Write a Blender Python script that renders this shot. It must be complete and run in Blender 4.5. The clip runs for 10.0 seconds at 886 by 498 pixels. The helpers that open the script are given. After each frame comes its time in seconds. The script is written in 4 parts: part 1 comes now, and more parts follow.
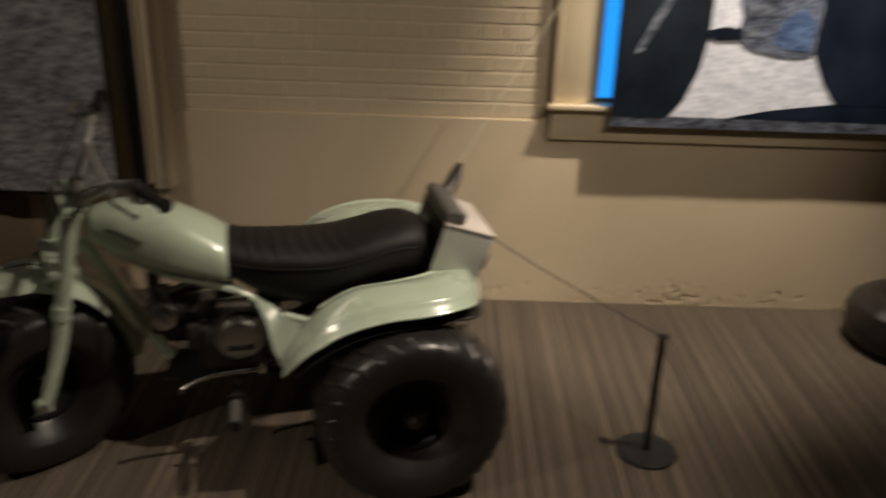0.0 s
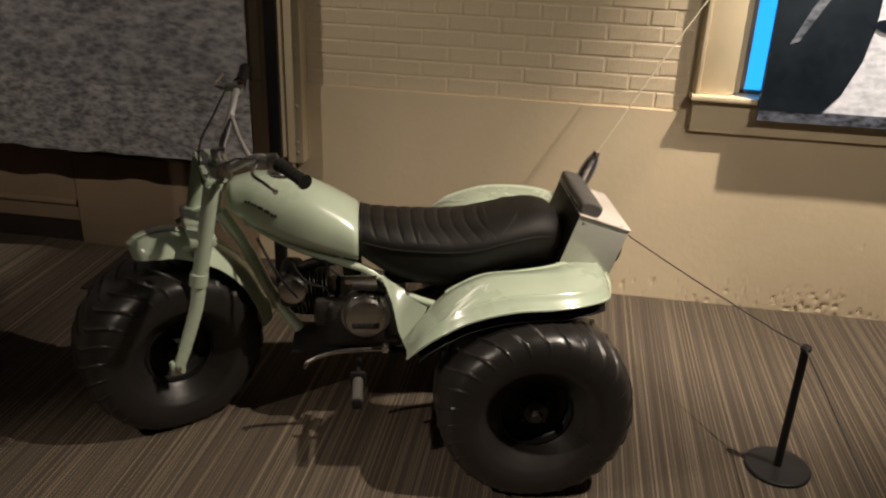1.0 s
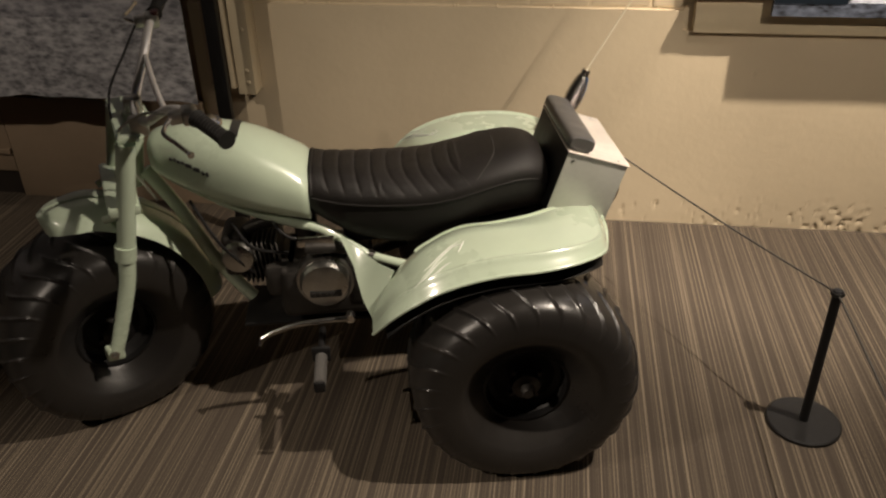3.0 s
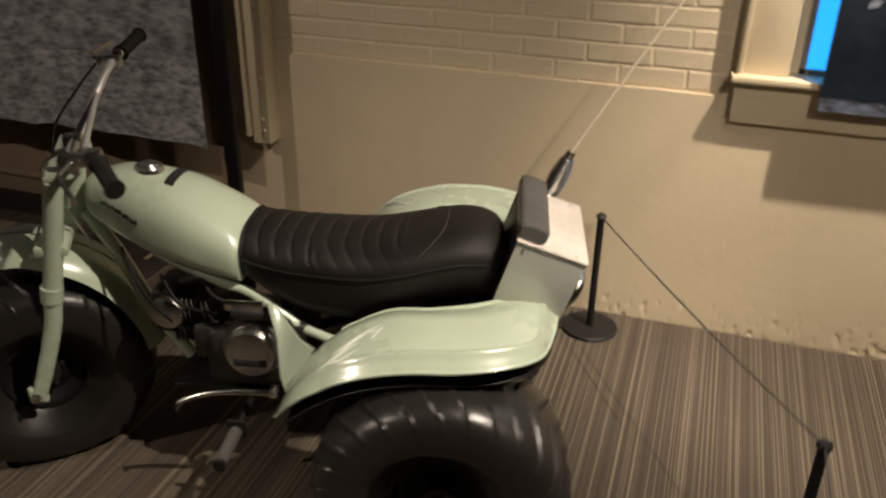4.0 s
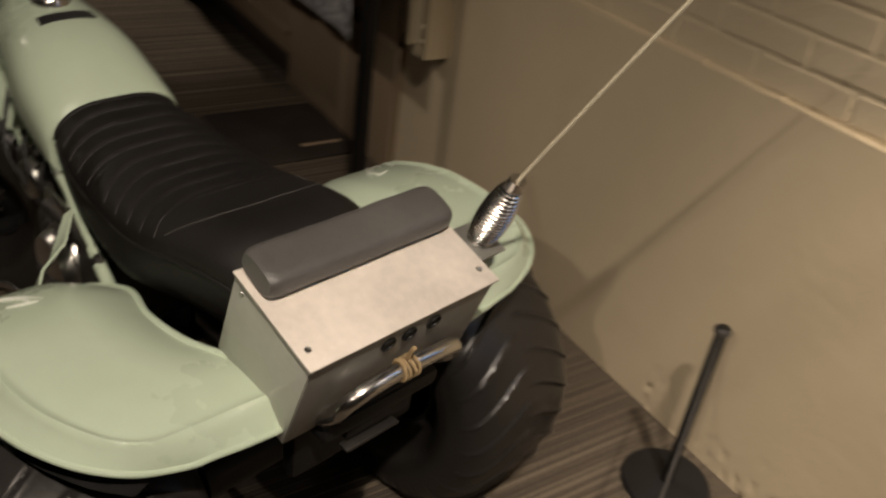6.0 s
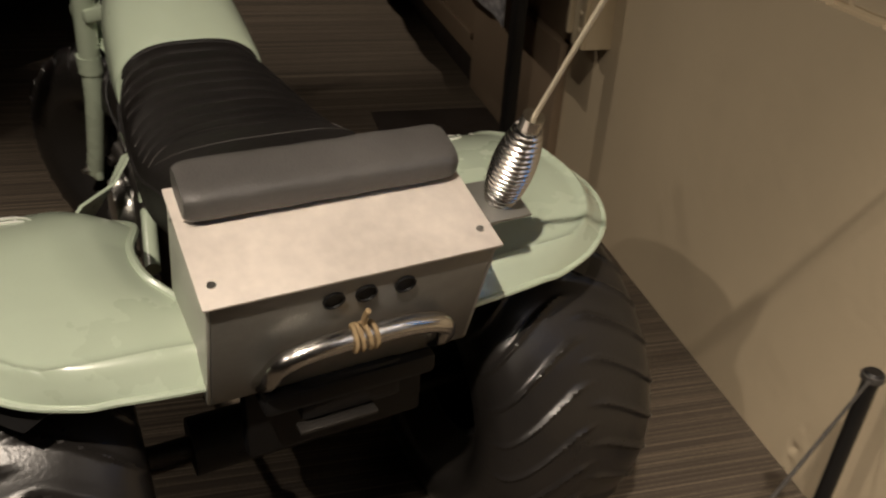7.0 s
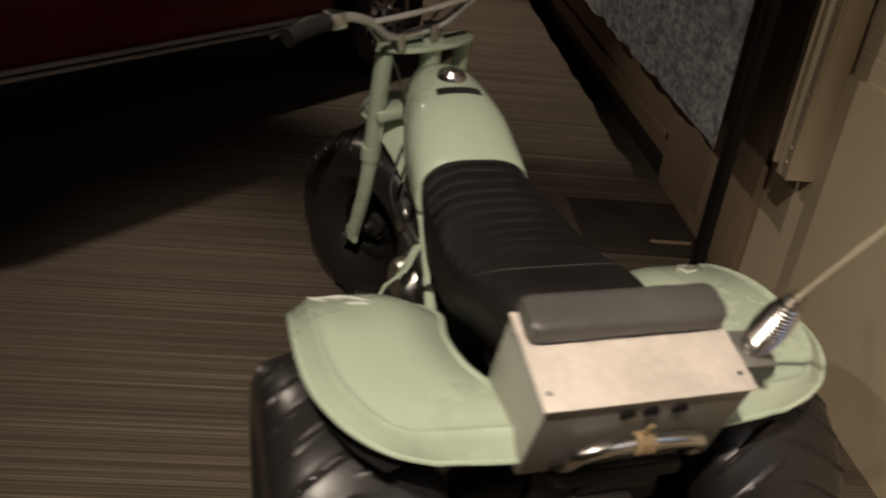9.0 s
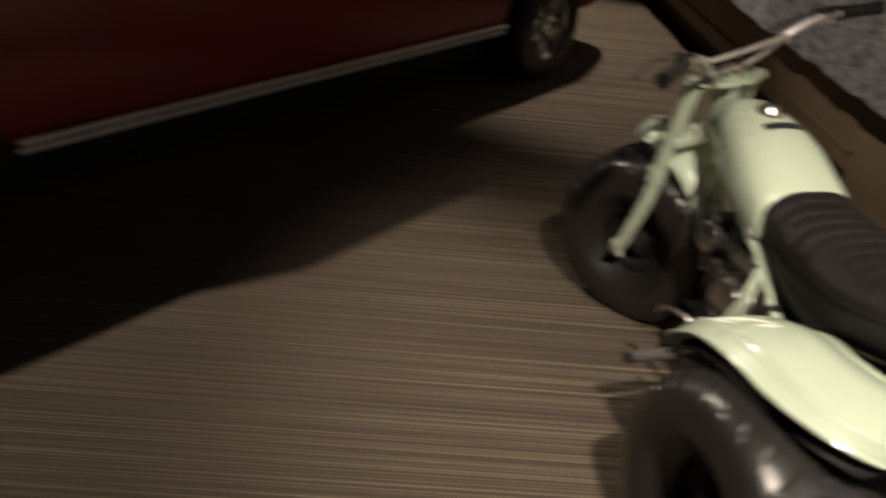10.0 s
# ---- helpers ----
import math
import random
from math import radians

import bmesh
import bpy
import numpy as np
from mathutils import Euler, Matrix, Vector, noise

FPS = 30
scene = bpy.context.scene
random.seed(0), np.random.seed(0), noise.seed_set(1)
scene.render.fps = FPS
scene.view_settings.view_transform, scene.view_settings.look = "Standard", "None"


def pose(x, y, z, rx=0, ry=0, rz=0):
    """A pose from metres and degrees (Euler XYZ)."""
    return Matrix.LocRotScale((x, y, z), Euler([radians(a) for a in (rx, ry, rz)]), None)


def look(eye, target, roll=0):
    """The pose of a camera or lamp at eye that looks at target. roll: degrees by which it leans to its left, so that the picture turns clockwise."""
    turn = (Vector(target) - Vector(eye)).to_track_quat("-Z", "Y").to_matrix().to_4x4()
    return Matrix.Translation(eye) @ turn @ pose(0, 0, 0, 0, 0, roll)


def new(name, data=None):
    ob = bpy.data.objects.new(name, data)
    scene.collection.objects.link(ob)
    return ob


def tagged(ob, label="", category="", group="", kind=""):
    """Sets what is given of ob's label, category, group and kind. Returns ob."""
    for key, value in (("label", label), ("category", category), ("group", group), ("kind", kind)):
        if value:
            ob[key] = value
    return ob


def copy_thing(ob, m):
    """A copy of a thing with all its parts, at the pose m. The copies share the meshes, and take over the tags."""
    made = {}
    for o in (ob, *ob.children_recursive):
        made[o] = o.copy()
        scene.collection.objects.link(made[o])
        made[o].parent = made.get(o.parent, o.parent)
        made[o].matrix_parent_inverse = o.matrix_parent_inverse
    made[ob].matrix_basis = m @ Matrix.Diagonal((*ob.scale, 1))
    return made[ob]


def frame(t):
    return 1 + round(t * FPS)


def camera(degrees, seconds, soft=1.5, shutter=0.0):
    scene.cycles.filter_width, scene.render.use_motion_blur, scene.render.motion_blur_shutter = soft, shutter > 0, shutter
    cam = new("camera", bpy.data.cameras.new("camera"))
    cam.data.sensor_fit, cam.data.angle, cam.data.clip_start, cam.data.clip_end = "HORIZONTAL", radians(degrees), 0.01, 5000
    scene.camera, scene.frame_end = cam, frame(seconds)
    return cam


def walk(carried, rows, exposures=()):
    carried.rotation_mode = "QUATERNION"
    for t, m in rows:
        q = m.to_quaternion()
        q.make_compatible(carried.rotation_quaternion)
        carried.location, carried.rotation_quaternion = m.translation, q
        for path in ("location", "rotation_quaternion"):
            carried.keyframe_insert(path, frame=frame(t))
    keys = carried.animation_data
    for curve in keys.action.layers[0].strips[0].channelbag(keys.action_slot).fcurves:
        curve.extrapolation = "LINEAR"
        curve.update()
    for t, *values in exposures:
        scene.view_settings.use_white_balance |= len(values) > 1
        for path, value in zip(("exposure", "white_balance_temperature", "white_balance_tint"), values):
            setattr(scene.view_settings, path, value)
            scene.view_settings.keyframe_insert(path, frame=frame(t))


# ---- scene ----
cam = camera(56.5, 10.0, soft=2.2, shutter=0.7)
PATH = [
    (0, (0.396, -1.006, 1.679), (0.395, 0.846, 0.923), 1.8),
    (0.5, (0.311, -0.973, 1.668), (0.083, 0.847, 0.87), 1.0),
    (1, (0.328, -0.957, 1.67), (0.066, 0.856, 0.867), 2.2),
    (1.5, (0.338, -0.868, 1.624), (0.099, 0.941, 0.805), 2.0),
    (2, (0.278, -0.685, 1.627), (0.097, 1.074, 0.693), 2.5),
    (3.5, (0.485, -0.442, 1.641), (0.186, 1.253, 0.623), -3.1),
    (4, (0.75, -0.233, 1.587), (0.204, 1.471, 0.693), 1.0),
    (4.5, (1.154, 0.002, 1.579), (0.35, 1.615, 0.712), 0.6),
    (5, (1.217, 0.372, 1.548), (0.306, 1.864, 0.576), 3.8),
    (5.5, (1.192, 0.746, 1.47), (0.149, 2.158, 0.511), 7.9),
    (6, (1.23, 1.116, 1.387), (-0.14, 2.107, 0.319), 8.1),
    (7.5, (1.231, 1.514, 1.157), (-0.506, 1.819, 0.213), 0.7),
    (8, (1.221, 1.522, 1.167), (-0.577, 1.616, 0.297), -1.6),
    (8.5, (1.251, 1.445, 1.262), (-0.544, 1.5, 0.381), 2.3),
    (9, (1.401, 1.188, 1.433), (-0.342, 1.369, 0.469), 6.5),
    (9.5, (1.406, 0.771, 1.472), (-0.29, 1.085, 0.459), 10.4),
    (10, (1.508, 0.401, 1.512), (-0.224, 0.53, 0.52), 6.9),
]
EXPOSURES = [(0.0, -0.45), (0.5, 0.05), (1.0, 0.15), (3.5, 0.25), (4.5, -0.1), (4.8, -0.2), (5.5, -0.4), (6.0, -0.4), (7.5, -0.38), (8.5, -0.3), (9.0, -0.28), (9.5, 0.2), (10.0, 0.6)]
walk(cam, [(t, look(eye, target, roll)) for t, eye, target, roll in PATH], EXPOSURES)

# ---- light: track spots under a dark ceiling, one added for the mural, dim bounce from the room ----
world = bpy.data.worlds.new("world")
scene.world = world
world.use_nodes = True
world.node_tree.nodes["Background"].inputs[0].default_value = (1.0, 0.82, 0.62, 1)
world.node_tree.nodes["Background"].inputs[1].default_value = 0.023


def spot(name, eye, target, watts, cone, blend=0.6, size=0.035, colour=(1.0, 0.855, 0.70)):
    d = bpy.data.lights.new(name, "SPOT")
    d.energy, d.spot_size, d.spot_blend, d.shadow_soft_size, d.color = watts, radians(cone), blend, size, colour
    ob = new(name, d)
    ob.matrix_world = look(eye, target)
    return ob


spot("unseen_spot", (1.95, 0.95, 3.3), (0.32, 1.38, 0.4), 460, 50, 0.9)
spot("unseen_spot", (1.74, 1.74, 3.2), (1.5, 2.5, 0.9), 600, 56, 0.85)
spot("unseen_spot", (2.0, -1.0, 3.2), (0.9, 2.5, 1.3), 185, 46, 0.8)
spot("unseen_spot", (0.3, -1.0, 3.2), (0.2, 2.5, 1.4), 28, 44, 0.9)
spot("unseen_spot", (-2.75, -1.08, 3.2), (-0.3, -0.7, 0.0), 340, 64, 0.6)
# unseen spot, added only to brighten the mural
spot("unseen_spot", (-1.9, -0.6, 3.2), (-1.7, 2.15, 1.6), 115, 52, 0.8)
spot("unseen_spot", (-4.6, 1.6, 3.2), (-4.0, 1.85, 0.0), 300, 62, 0.4)


# ---- materials ----
def mat(name, base, rough=0.5, metal=0.0, coat=0.0, var=0.15, scale=6.0, bump=0.0, bscale=60.0, dark=None):
    """A surface with colour variation at two sizes, uneven gloss and fine relief, in world-size object coordinates."""
    m = bpy.data.materials.new(name)
    m.use_nodes = True
    nt = m.node_tree
    b = nt.nodes["Principled BSDF"]
    geo = nt.nodes.new("ShaderNodeTexCoord")
    n1 = nt.nodes.new("ShaderNodeTexNoise")
    n1.inputs["Scale"].default_value, n1.inputs["Detail"].default_value = scale, 6
    n2 = nt.nodes.new("ShaderNodeTexNoise")
    n2.inputs["Scale"].default_value, n2.inputs["Detail"].default_value = scale * 9, 4
    for n in (n1, n2):
        nt.links.new(geo.outputs["Object"], n.inputs["Vector"])
    mixn = nt.nodes.new("ShaderNodeMath")
    mixn.operation = "MULTIPLY_ADD"
    nt.links.new(n2.outputs["Fac"], mixn.inputs[0])
    mixn.inputs[1].default_value = 0.35
    nt.links.new(n1.outputs["Fac"], mixn.inputs[2])
    ramp = nt.nodes.new("ShaderNodeValToRGB")
    lo = dark or tuple(c * (1 - var) for c in base)
    hi = tuple(min(1, c * (1 + var * 0.6)) for c in base)
    ramp.color_ramp.elements[0].position, ramp.color_ramp.elements[0].color = 0.42, (*lo, 1)
    ramp.color_ramp.elements[1].position, ramp.color_ramp.elements[1].color = 0.95, (*hi, 1)
    nt.links.new(mixn.outputs[0], ramp.inputs[0])
    nt.links.new(ramp.outputs[0], b.inputs["Base Color"])
    rr = nt.nodes.new("ShaderNodeMapRange")
    rr.inputs["From Min"].default_value, rr.inputs["From Max"].default_value = 0.35, 0.95
    rr.inputs["To Min"].default_value, rr.inputs["To Max"].default_value = rough * 0.8, min(1, rough * 1.25)
    nt.links.new(mixn.outputs[0], rr.inputs["Value"])
    nt.links.new(rr.outputs[0], b.inputs["Roughness"])
    b.inputs["Metallic"].default_value = metal
    b.inputs["Coat Weight"].default_value = coat
    b.inputs["Coat Roughness"].default_value = 0.14
    if bump:
        n3 = nt.nodes.new("ShaderNodeTexNoise")
        n3.inputs["Scale"].default_value, n3.inputs["Detail"].default_value = bscale, 5
        nt.links.new(geo.outputs["Object"], n3.inputs["Vector"])
        bp = nt.nodes.new("ShaderNodeBump")
        bp.inputs["Strength"].default_value, bp.inputs["Distance"].default_value = bump, 0.004
        nt.links.new(n3.outputs["Fac"], bp.inputs["Height"])
        nt.links.new(bp.outputs[0], b.inputs["Normal"])
    return m


def carpet_material():
    """Looped carpet with narrow stripes of uneven width that run away from the wall."""
    m = bpy.data.materials.new("striped_carpet")
    m.use_nodes = True
    nt = m.node_tree
    b = nt.nodes["Principled BSDF"]
    tc = nt.nodes.new("ShaderNodeTexCoord")

    def noise_at(sx, sy, detail):
        mp = nt.nodes.new("ShaderNodeMapping")
        mp.inputs["Scale"].default_value = (sx, sy, 1)
        nt.links.new(tc.outputs["Object"], mp.inputs["Vector"])
        n = nt.nodes.new("ShaderNodeTexNoise")
        n.inputs["Scale"].default_value, n.inputs["Detail"].default_value = 1.0, detail
        nt.links.new(mp.outputs[0], n.inputs["Vector"])
        return n
    stripe = noise_at(185, 0.35, 3.0)
    pile = noise_at(420, 160, 2.0)
    stain = noise_at(1.6, 1.6, 4.0)
    ramp = nt.nodes.new("ShaderNodeValToRGB")
    el = ramp.color_ramp.elements
    el[0].position, el[0].color = 0.38, (0.064, 0.051, 0.040, 1)
    el[1].position, el[1].color = 0.69, (0.215, 0.177, 0.130, 1)
    e = el.new(0.50)
    e.color = (0.080, 0.064, 0.049, 1)
    e = el.new(0.57)
    e.color = (0.120, 0.097, 0.071, 1)
    add = nt.nodes.new("ShaderNodeMath")
    add.operation = "MULTIPLY_ADD"
    nt.links.new(pile.outputs["Fac"], add.inputs[0])
    add.inputs[1].default_value = 0.24
    off = nt.nodes.new("ShaderNodeMath")
    off.operation = "SUBTRACT"
    nt.links.new(stripe.outputs["Fac"], off.inputs[0])
    off.inputs[1].default_value = 0.125
    nt.links.new(off.outputs[0], add.inputs[2])
    nt.links.new(add.outputs[0], ramp.inputs[0])
    mul = nt.nodes.new("ShaderNodeMix")
    mul.data_type, mul.blend_type = "RGBA", "MULTIPLY"
    mul.inputs[0].default_value = 0.5
    nt.links.new(ramp.outputs[0], mul.inputs[6])
    nt.links.new(stain.outputs["Color"], mul.inputs[7])
    r2 = nt.nodes.new("ShaderNodeValToRGB")
    r2.color_ramp.elements[0].color, r2.color_ramp.elements[0].position = (0.7, 0.7, 0.7, 1), 0.3
    r2.color_ramp.elements[1].position = 0.7
    nt.links.new(stain.outputs["Fac"], r2.inputs[0])
    nt.links.new(r2.outputs[0], mul.inputs[7])
    nt.links.new(mul.outputs[2], b.inputs["Base Color"])
    b.inputs["Roughness"].default_value = 0.95
    b.inputs["Specular IOR Level"].default_value = 0.15
    bp = nt.nodes.new("ShaderNodeBump")
    bp.inputs["Strength"].default_value, bp.inputs["Distance"].default_value = 0.8, 0.003
    nt.links.new(add.outputs[0], bp.inputs["Height"])
    nt.links.new(bp.outputs[0], b.inputs["Normal"])
    return m


def snow_print_material(name, lo, hi, scale):
    """A printed photograph of trodden snow and ice, matt fabric."""
    m = bpy.data.materials.new(name)
    m.use_nodes = True
    nt = m.node_tree
    b = nt.nodes["Principled BSDF"]
    tc = nt.nodes.new("ShaderNodeTexCoord")
    mp = nt.nodes.new("ShaderNodeMapping")
    mp.inputs["Scale"].default_value = (scale * 0.5, scale, scale)
    nt.links.new(tc.outputs["Object"], mp.inputs["Vector"])
    n = nt.nodes.new("ShaderNodeTexNoise")
    n.inputs["Scale"].default_value, n.inputs["Detail"].default_value, n.inputs["Roughness"].default_value = 1.0, 9, 0.68
    nt.links.new(mp.outputs[0], n.inputs["Vector"])
    v = nt.nodes.new("ShaderNodeTexVoronoi")
    v.inputs["Scale"].default_value = 2.2
    nt.links.new(mp.outputs[0], v.inputs["Vector"])
    ad = nt.nodes.new("ShaderNodeMath")
    ad.operation = "MULTIPLY_ADD"
    nt.links.new(v.outputs["Distance"], ad.inputs[0])
    ad.inputs[1].default_value = 0.22
    nt.links.new(n.outputs["Fac"], ad.inputs[2])
    ramp = nt.nodes.new("ShaderNodeValToRGB")
    ramp.color_ramp.elements[0].position, ramp.color_ramp.elements[0].color = 0.47, (*lo, 1)
    ramp.color_ramp.elements[1].position, ramp.color_ramp.elements[1].color = 0.78, (*hi, 1)
    nt.links.new(ad.outputs[0], ramp.inputs[0])
    nt.links.new(ramp.outputs[0], b.inputs["Base Color"])
    b.inputs["Roughness"].default_value = 0.8
    return m


def glow(name, colour, strength):
    m = bpy.data.materials.new(name)
    m.use_nodes = True
    b = m.node_tree.nodes["Principled BSDF"]
    b.inputs["Base Color"].default_value = (*colour, 1)
    b.inputs["Emission Color"].default_value = (*colour, 1)
    b.inputs["Emission Strength"].default_value = strength
    return m


MINT = mat("mint_enamel", (0.55, 0.645, 0.50), 0.28, coat=0.9, var=0.07, scale=3, bump=0.03, bscale=25)
BLACK_VINYL = mat("black_vinyl", (0.014, 0.012, 0.011), 0.50, var=0.35, scale=8, bump=0.35, bscale=420)
STITCH = mat("grey_thread", (0.055, 0.05, 0.046), 0.7, var=0.3, scale=60)
GREY_VINYL = mat("grey_vinyl", (0.10, 0.095, 0.09), 0.38, var=0.2, scale=9, bump=0.25, bscale=300)
RUBBER = mat("tyre_rubber", (0.021, 0.019, 0.0175), 0.31, var=0.22, scale=5, bump=0.10, bscale=160)
RUBBER_GRIP = mat("grip_rubber", (0.012, 0.011, 0.010), 0.6, var=0.3, scale=20)
CHROME = mat("chrome", (0.72, 0.70, 0.67), 0.22, metal=1.0, var=0.12, scale=15)
ALLOY = mat("cast_alloy", (0.55, 0.54, 0.51), 0.30, metal=1.0, var=0.25, scale=18, bump=0.15, bscale=150)
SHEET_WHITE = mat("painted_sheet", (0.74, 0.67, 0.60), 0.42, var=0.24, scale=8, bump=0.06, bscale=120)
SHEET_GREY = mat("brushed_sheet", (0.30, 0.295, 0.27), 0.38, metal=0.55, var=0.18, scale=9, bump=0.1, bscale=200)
# paler and less metallic than the rear sheet
SHEET_PALE = mat("pale_sheet", (0.50, 0.50, 0.45), 0.34, metal=0.25, var=0.12, scale=8, bump=0.08, bscale=160)
BLACK_METAL = mat("black_metal", (0.009, 0.0085, 0.0085), 0.5, var=0.3, scale=14, bump=0.1, bscale=90)
DARK_STEEL = mat("oily_steel", (0.06, 0.055, 0.05), 0.5, metal=0.7, var=0.4, scale=22, bump=0.2, bscale=120)
BADGE = mat("badge_dark", (0.03, 0.03, 0.03), 0.35, var=0.3, scale=40)
CORD = mat("waxed_cord", (0.42, 0.30, 0.16), 0.8, var=0.25, scale=90, bump=0.6, bscale=500)
WHIP = mat("fibreglass_whip", (0.62, 0.56, 0.42), 0.5, var=0.1, scale=20)
ROPE = mat("grey_rope", (0.055, 0.05, 0.045), 0.8, var=0.4, scale=120, bump=0.8, bscale=600)
PLASTER = mat("cream_plaster", (0.60, 0.50, 0.35), 0.55, var=0.07, scale=1.6, bump=0.28, bscale=34)
BRICK_PAINT = mat("cream_brick", (0.60, 0.505, 0.36), 0.5, var=0.08, scale=7, bump=0.3, bscale=70)
MORTAR = mat("cream_joint", (0.62, 0.525, 0.375), 0.6, var=0.10, scale=9, bump=0.6, bscale=90)
TRIM_PAINT = mat("cream_gloss", (0.66, 0.56, 0.39), 0.35, var=0.07, scale=4, bump=0.12, bscale=40)
# tan wall tone with the mural's shade put into its colour
BOARD_SHADED = mat("shaded_tan_board", (0.29, 0.215, 0.145), 0.7, var=0.14, scale=3, bump=0.15, bscale=60)
# near-black base tone, also worn by the flat square on the floor
BASE_DARK = mat("dark_base", (0.03, 0.022, 0.018), 0.6, var=0.3, scale=6)
CEILING_PAINT = mat("dark_ceiling", (0.05, 0.045, 0.04), 0.9, var=0.2, scale=2)
ROOM_PAINT = mat("room_paint", (0.25, 0.20, 0.15), 0.8, var=0.15, scale=1.5, bump=0.2, bscale=40)
CAR_RED = mat("maroon_paint", (0.17, 0.004, 0.006), 0.35, coat=0.4, var=0.12, scale=2)
# chrome parts: pale half-metal base stands in for bright reflections
TRIM_ALLOY = mat("bright_trim", (0.72, 0.70, 0.68), 0.35, metal=0.5, var=0.1, scale=8)
GLASS_DARK = mat("car_glass", (0.01, 0.012, 0.013), 0.05, var=0.1)
SCRATCH = mat("white_marking", (0.80, 0.82, 0.76), 0.4, var=0.1, scale=30)
RED_LENS = mat("red_lens", (0.03, 0.003, 0.003), 0.2, var=0.15, scale=20)
PRINT_NAVY = mat("print_navy", (0.004, 0.010, 0.026), 0.45, var=0.5, scale=5)
PRINT_TEAL = mat("print_teal", (0.003, 0.009, 0.017), 0.45, var=0.5, scale=4)
PRINT_ROCK = snow_print_material("print_rock", (0.004, 0.005, 0.009), (0.12, 0.14, 0.19), 30)
PRINT_SNOW = snow_print_material("print_snow", (0.50, 0.53, 0.62), (0.82, 0.85, 0.94), 26)
PRINT_STREAK = snow_print_material("print_streak", (0.03, 0.04, 0.06), (0.20, 0.22, 0.27), 24)
PRINT_MACHINE = snow_print_material("print_machine", (0.006, 0.010, 0.022), (0.16, 0.19, 0.27), 34)
PRINT_BLUE = snow_print_material("print_blue", (0.02, 0.045, 0.12), (0.12, 0.20, 0.38), 20)
MURAL = snow_print_material("mural_print", (0.12, 0.12, 0.135), (0.42, 0.41, 0.43), 22)
MURAL_EDGE = snow_print_material("mural_lower_print", (0.13, 0.13, 0.14), (0.50, 0.49, 0.51), 30)
DAYLIGHT = glow("blue_daylight", (0.02, 0.33, 0.95), 1.5)
CARPET = carpet_material()
for m_ in (BLACK_VINYL, BLACK_METAL, RUBBER_GRIP):
    m_.node_tree.nodes["Principled BSDF"].inputs["Specular IOR Level"].default_value = 0.34


# ---- mesh helpers ----
def as_object(name, bm, material, smooth=True):
    me = bpy.data.meshes.new(name)
    bmesh.ops.recalc_face_normals(bm, faces=bm.faces)
    if smooth:
        for f in bm.faces:
            f.smooth = True
        for e in bm.edges:
            if len(e.link_faces) == 2 and e.calc_face_angle(0) > 0.62:
                e.smooth = False
    bm.to_mesh(me)
    bm.free()
    me.materials.append(material)
    return new(name, me)


def part(name, bm, material, parent, label="", smooth=True):
    ob = as_object(name, bm, material, smooth)
    ob.parent = parent
    if label:
        ob["label"] = label
    return ob


def thing(name, m, label, category, group="", kind=""):
    ob = new(name)
    ob.empty_display_size = 0.1
    ob.matrix_world = m
    return tagged(ob, label, category, group, kind)


def box(size, at=(0, 0, 0), bevel=0.0, segs=2, turn=None):
    bm = bmesh.new()
    bmesh.ops.create_cube(bm, size=1)
    bmesh.ops.scale(bm, vec=size, verts=bm.verts)
    if bevel:
        bmesh.ops.bevel(bm, geom=list(bm.edges), offset=bevel, segments=segs, profile=0.5, affect="EDGES")
    if turn is not None:
        bmesh.ops.transform(bm, matrix=turn, verts=bm.verts)
    bmesh.ops.translate(bm, vec=at, verts=bm.verts)
    return bm


def span(x0, x1, y0, y1, z0, z1, bevel=0.0):
    return box((x1 - x0, y1 - y0, z1 - z0), ((x0 + x1) / 2, (y0 + y1) / 2, (z0 + z1) / 2), bevel)


def sheet(rows, loop_u=False, loop_v=False, caps=False):
    """A surface through rows of points."""
    bm = bmesh.new()
    vs = [[bm.verts.new(p) for p in r] for r in rows]
    nu, nv = len(vs), len(vs[0])
    for i in range(nu if loop_u else nu - 1):
        for j in range(nv if loop_v else nv - 1):
            bm.faces.new((vs[i][j], vs[(i + 1) % nu][j], vs[(i + 1) % nu][(j + 1) % nv], vs[i][(j + 1) % nv]))
    if caps:
        bm.faces.new(vs[0])
        bm.faces.new(vs[-1])
    return bm


def shell(rows, thick):
    """A surface through rows of points with a thickness below it."""
    bm = sheet(rows)
    bmesh.ops.recalc_face_normals(bm, faces=bm.faces)
    bmesh.ops.solidify(bm, geom=list(bm.faces), thickness=thick)
    return bm


def curve_through(pts, n=8):
    """Points of a smooth curve through the given ones."""
    P = [Vector(p) for p in pts]
    out = []
    for i in range(len(P) - 1):
        a, b, c, d = P[max(i - 1, 0)], P[i], P[i + 1], P[min(i + 2, len(P) - 1)]
        for k in range(n):
            t = k / n
            out.append(0.5 * ((2 * b) + (c - a) * t + (2 * a - 5 * b + 4 * c - d) * t * t + (3 * b - a - 3 * c + d) * t ** 3))
    out.append(P[-1])
    return out


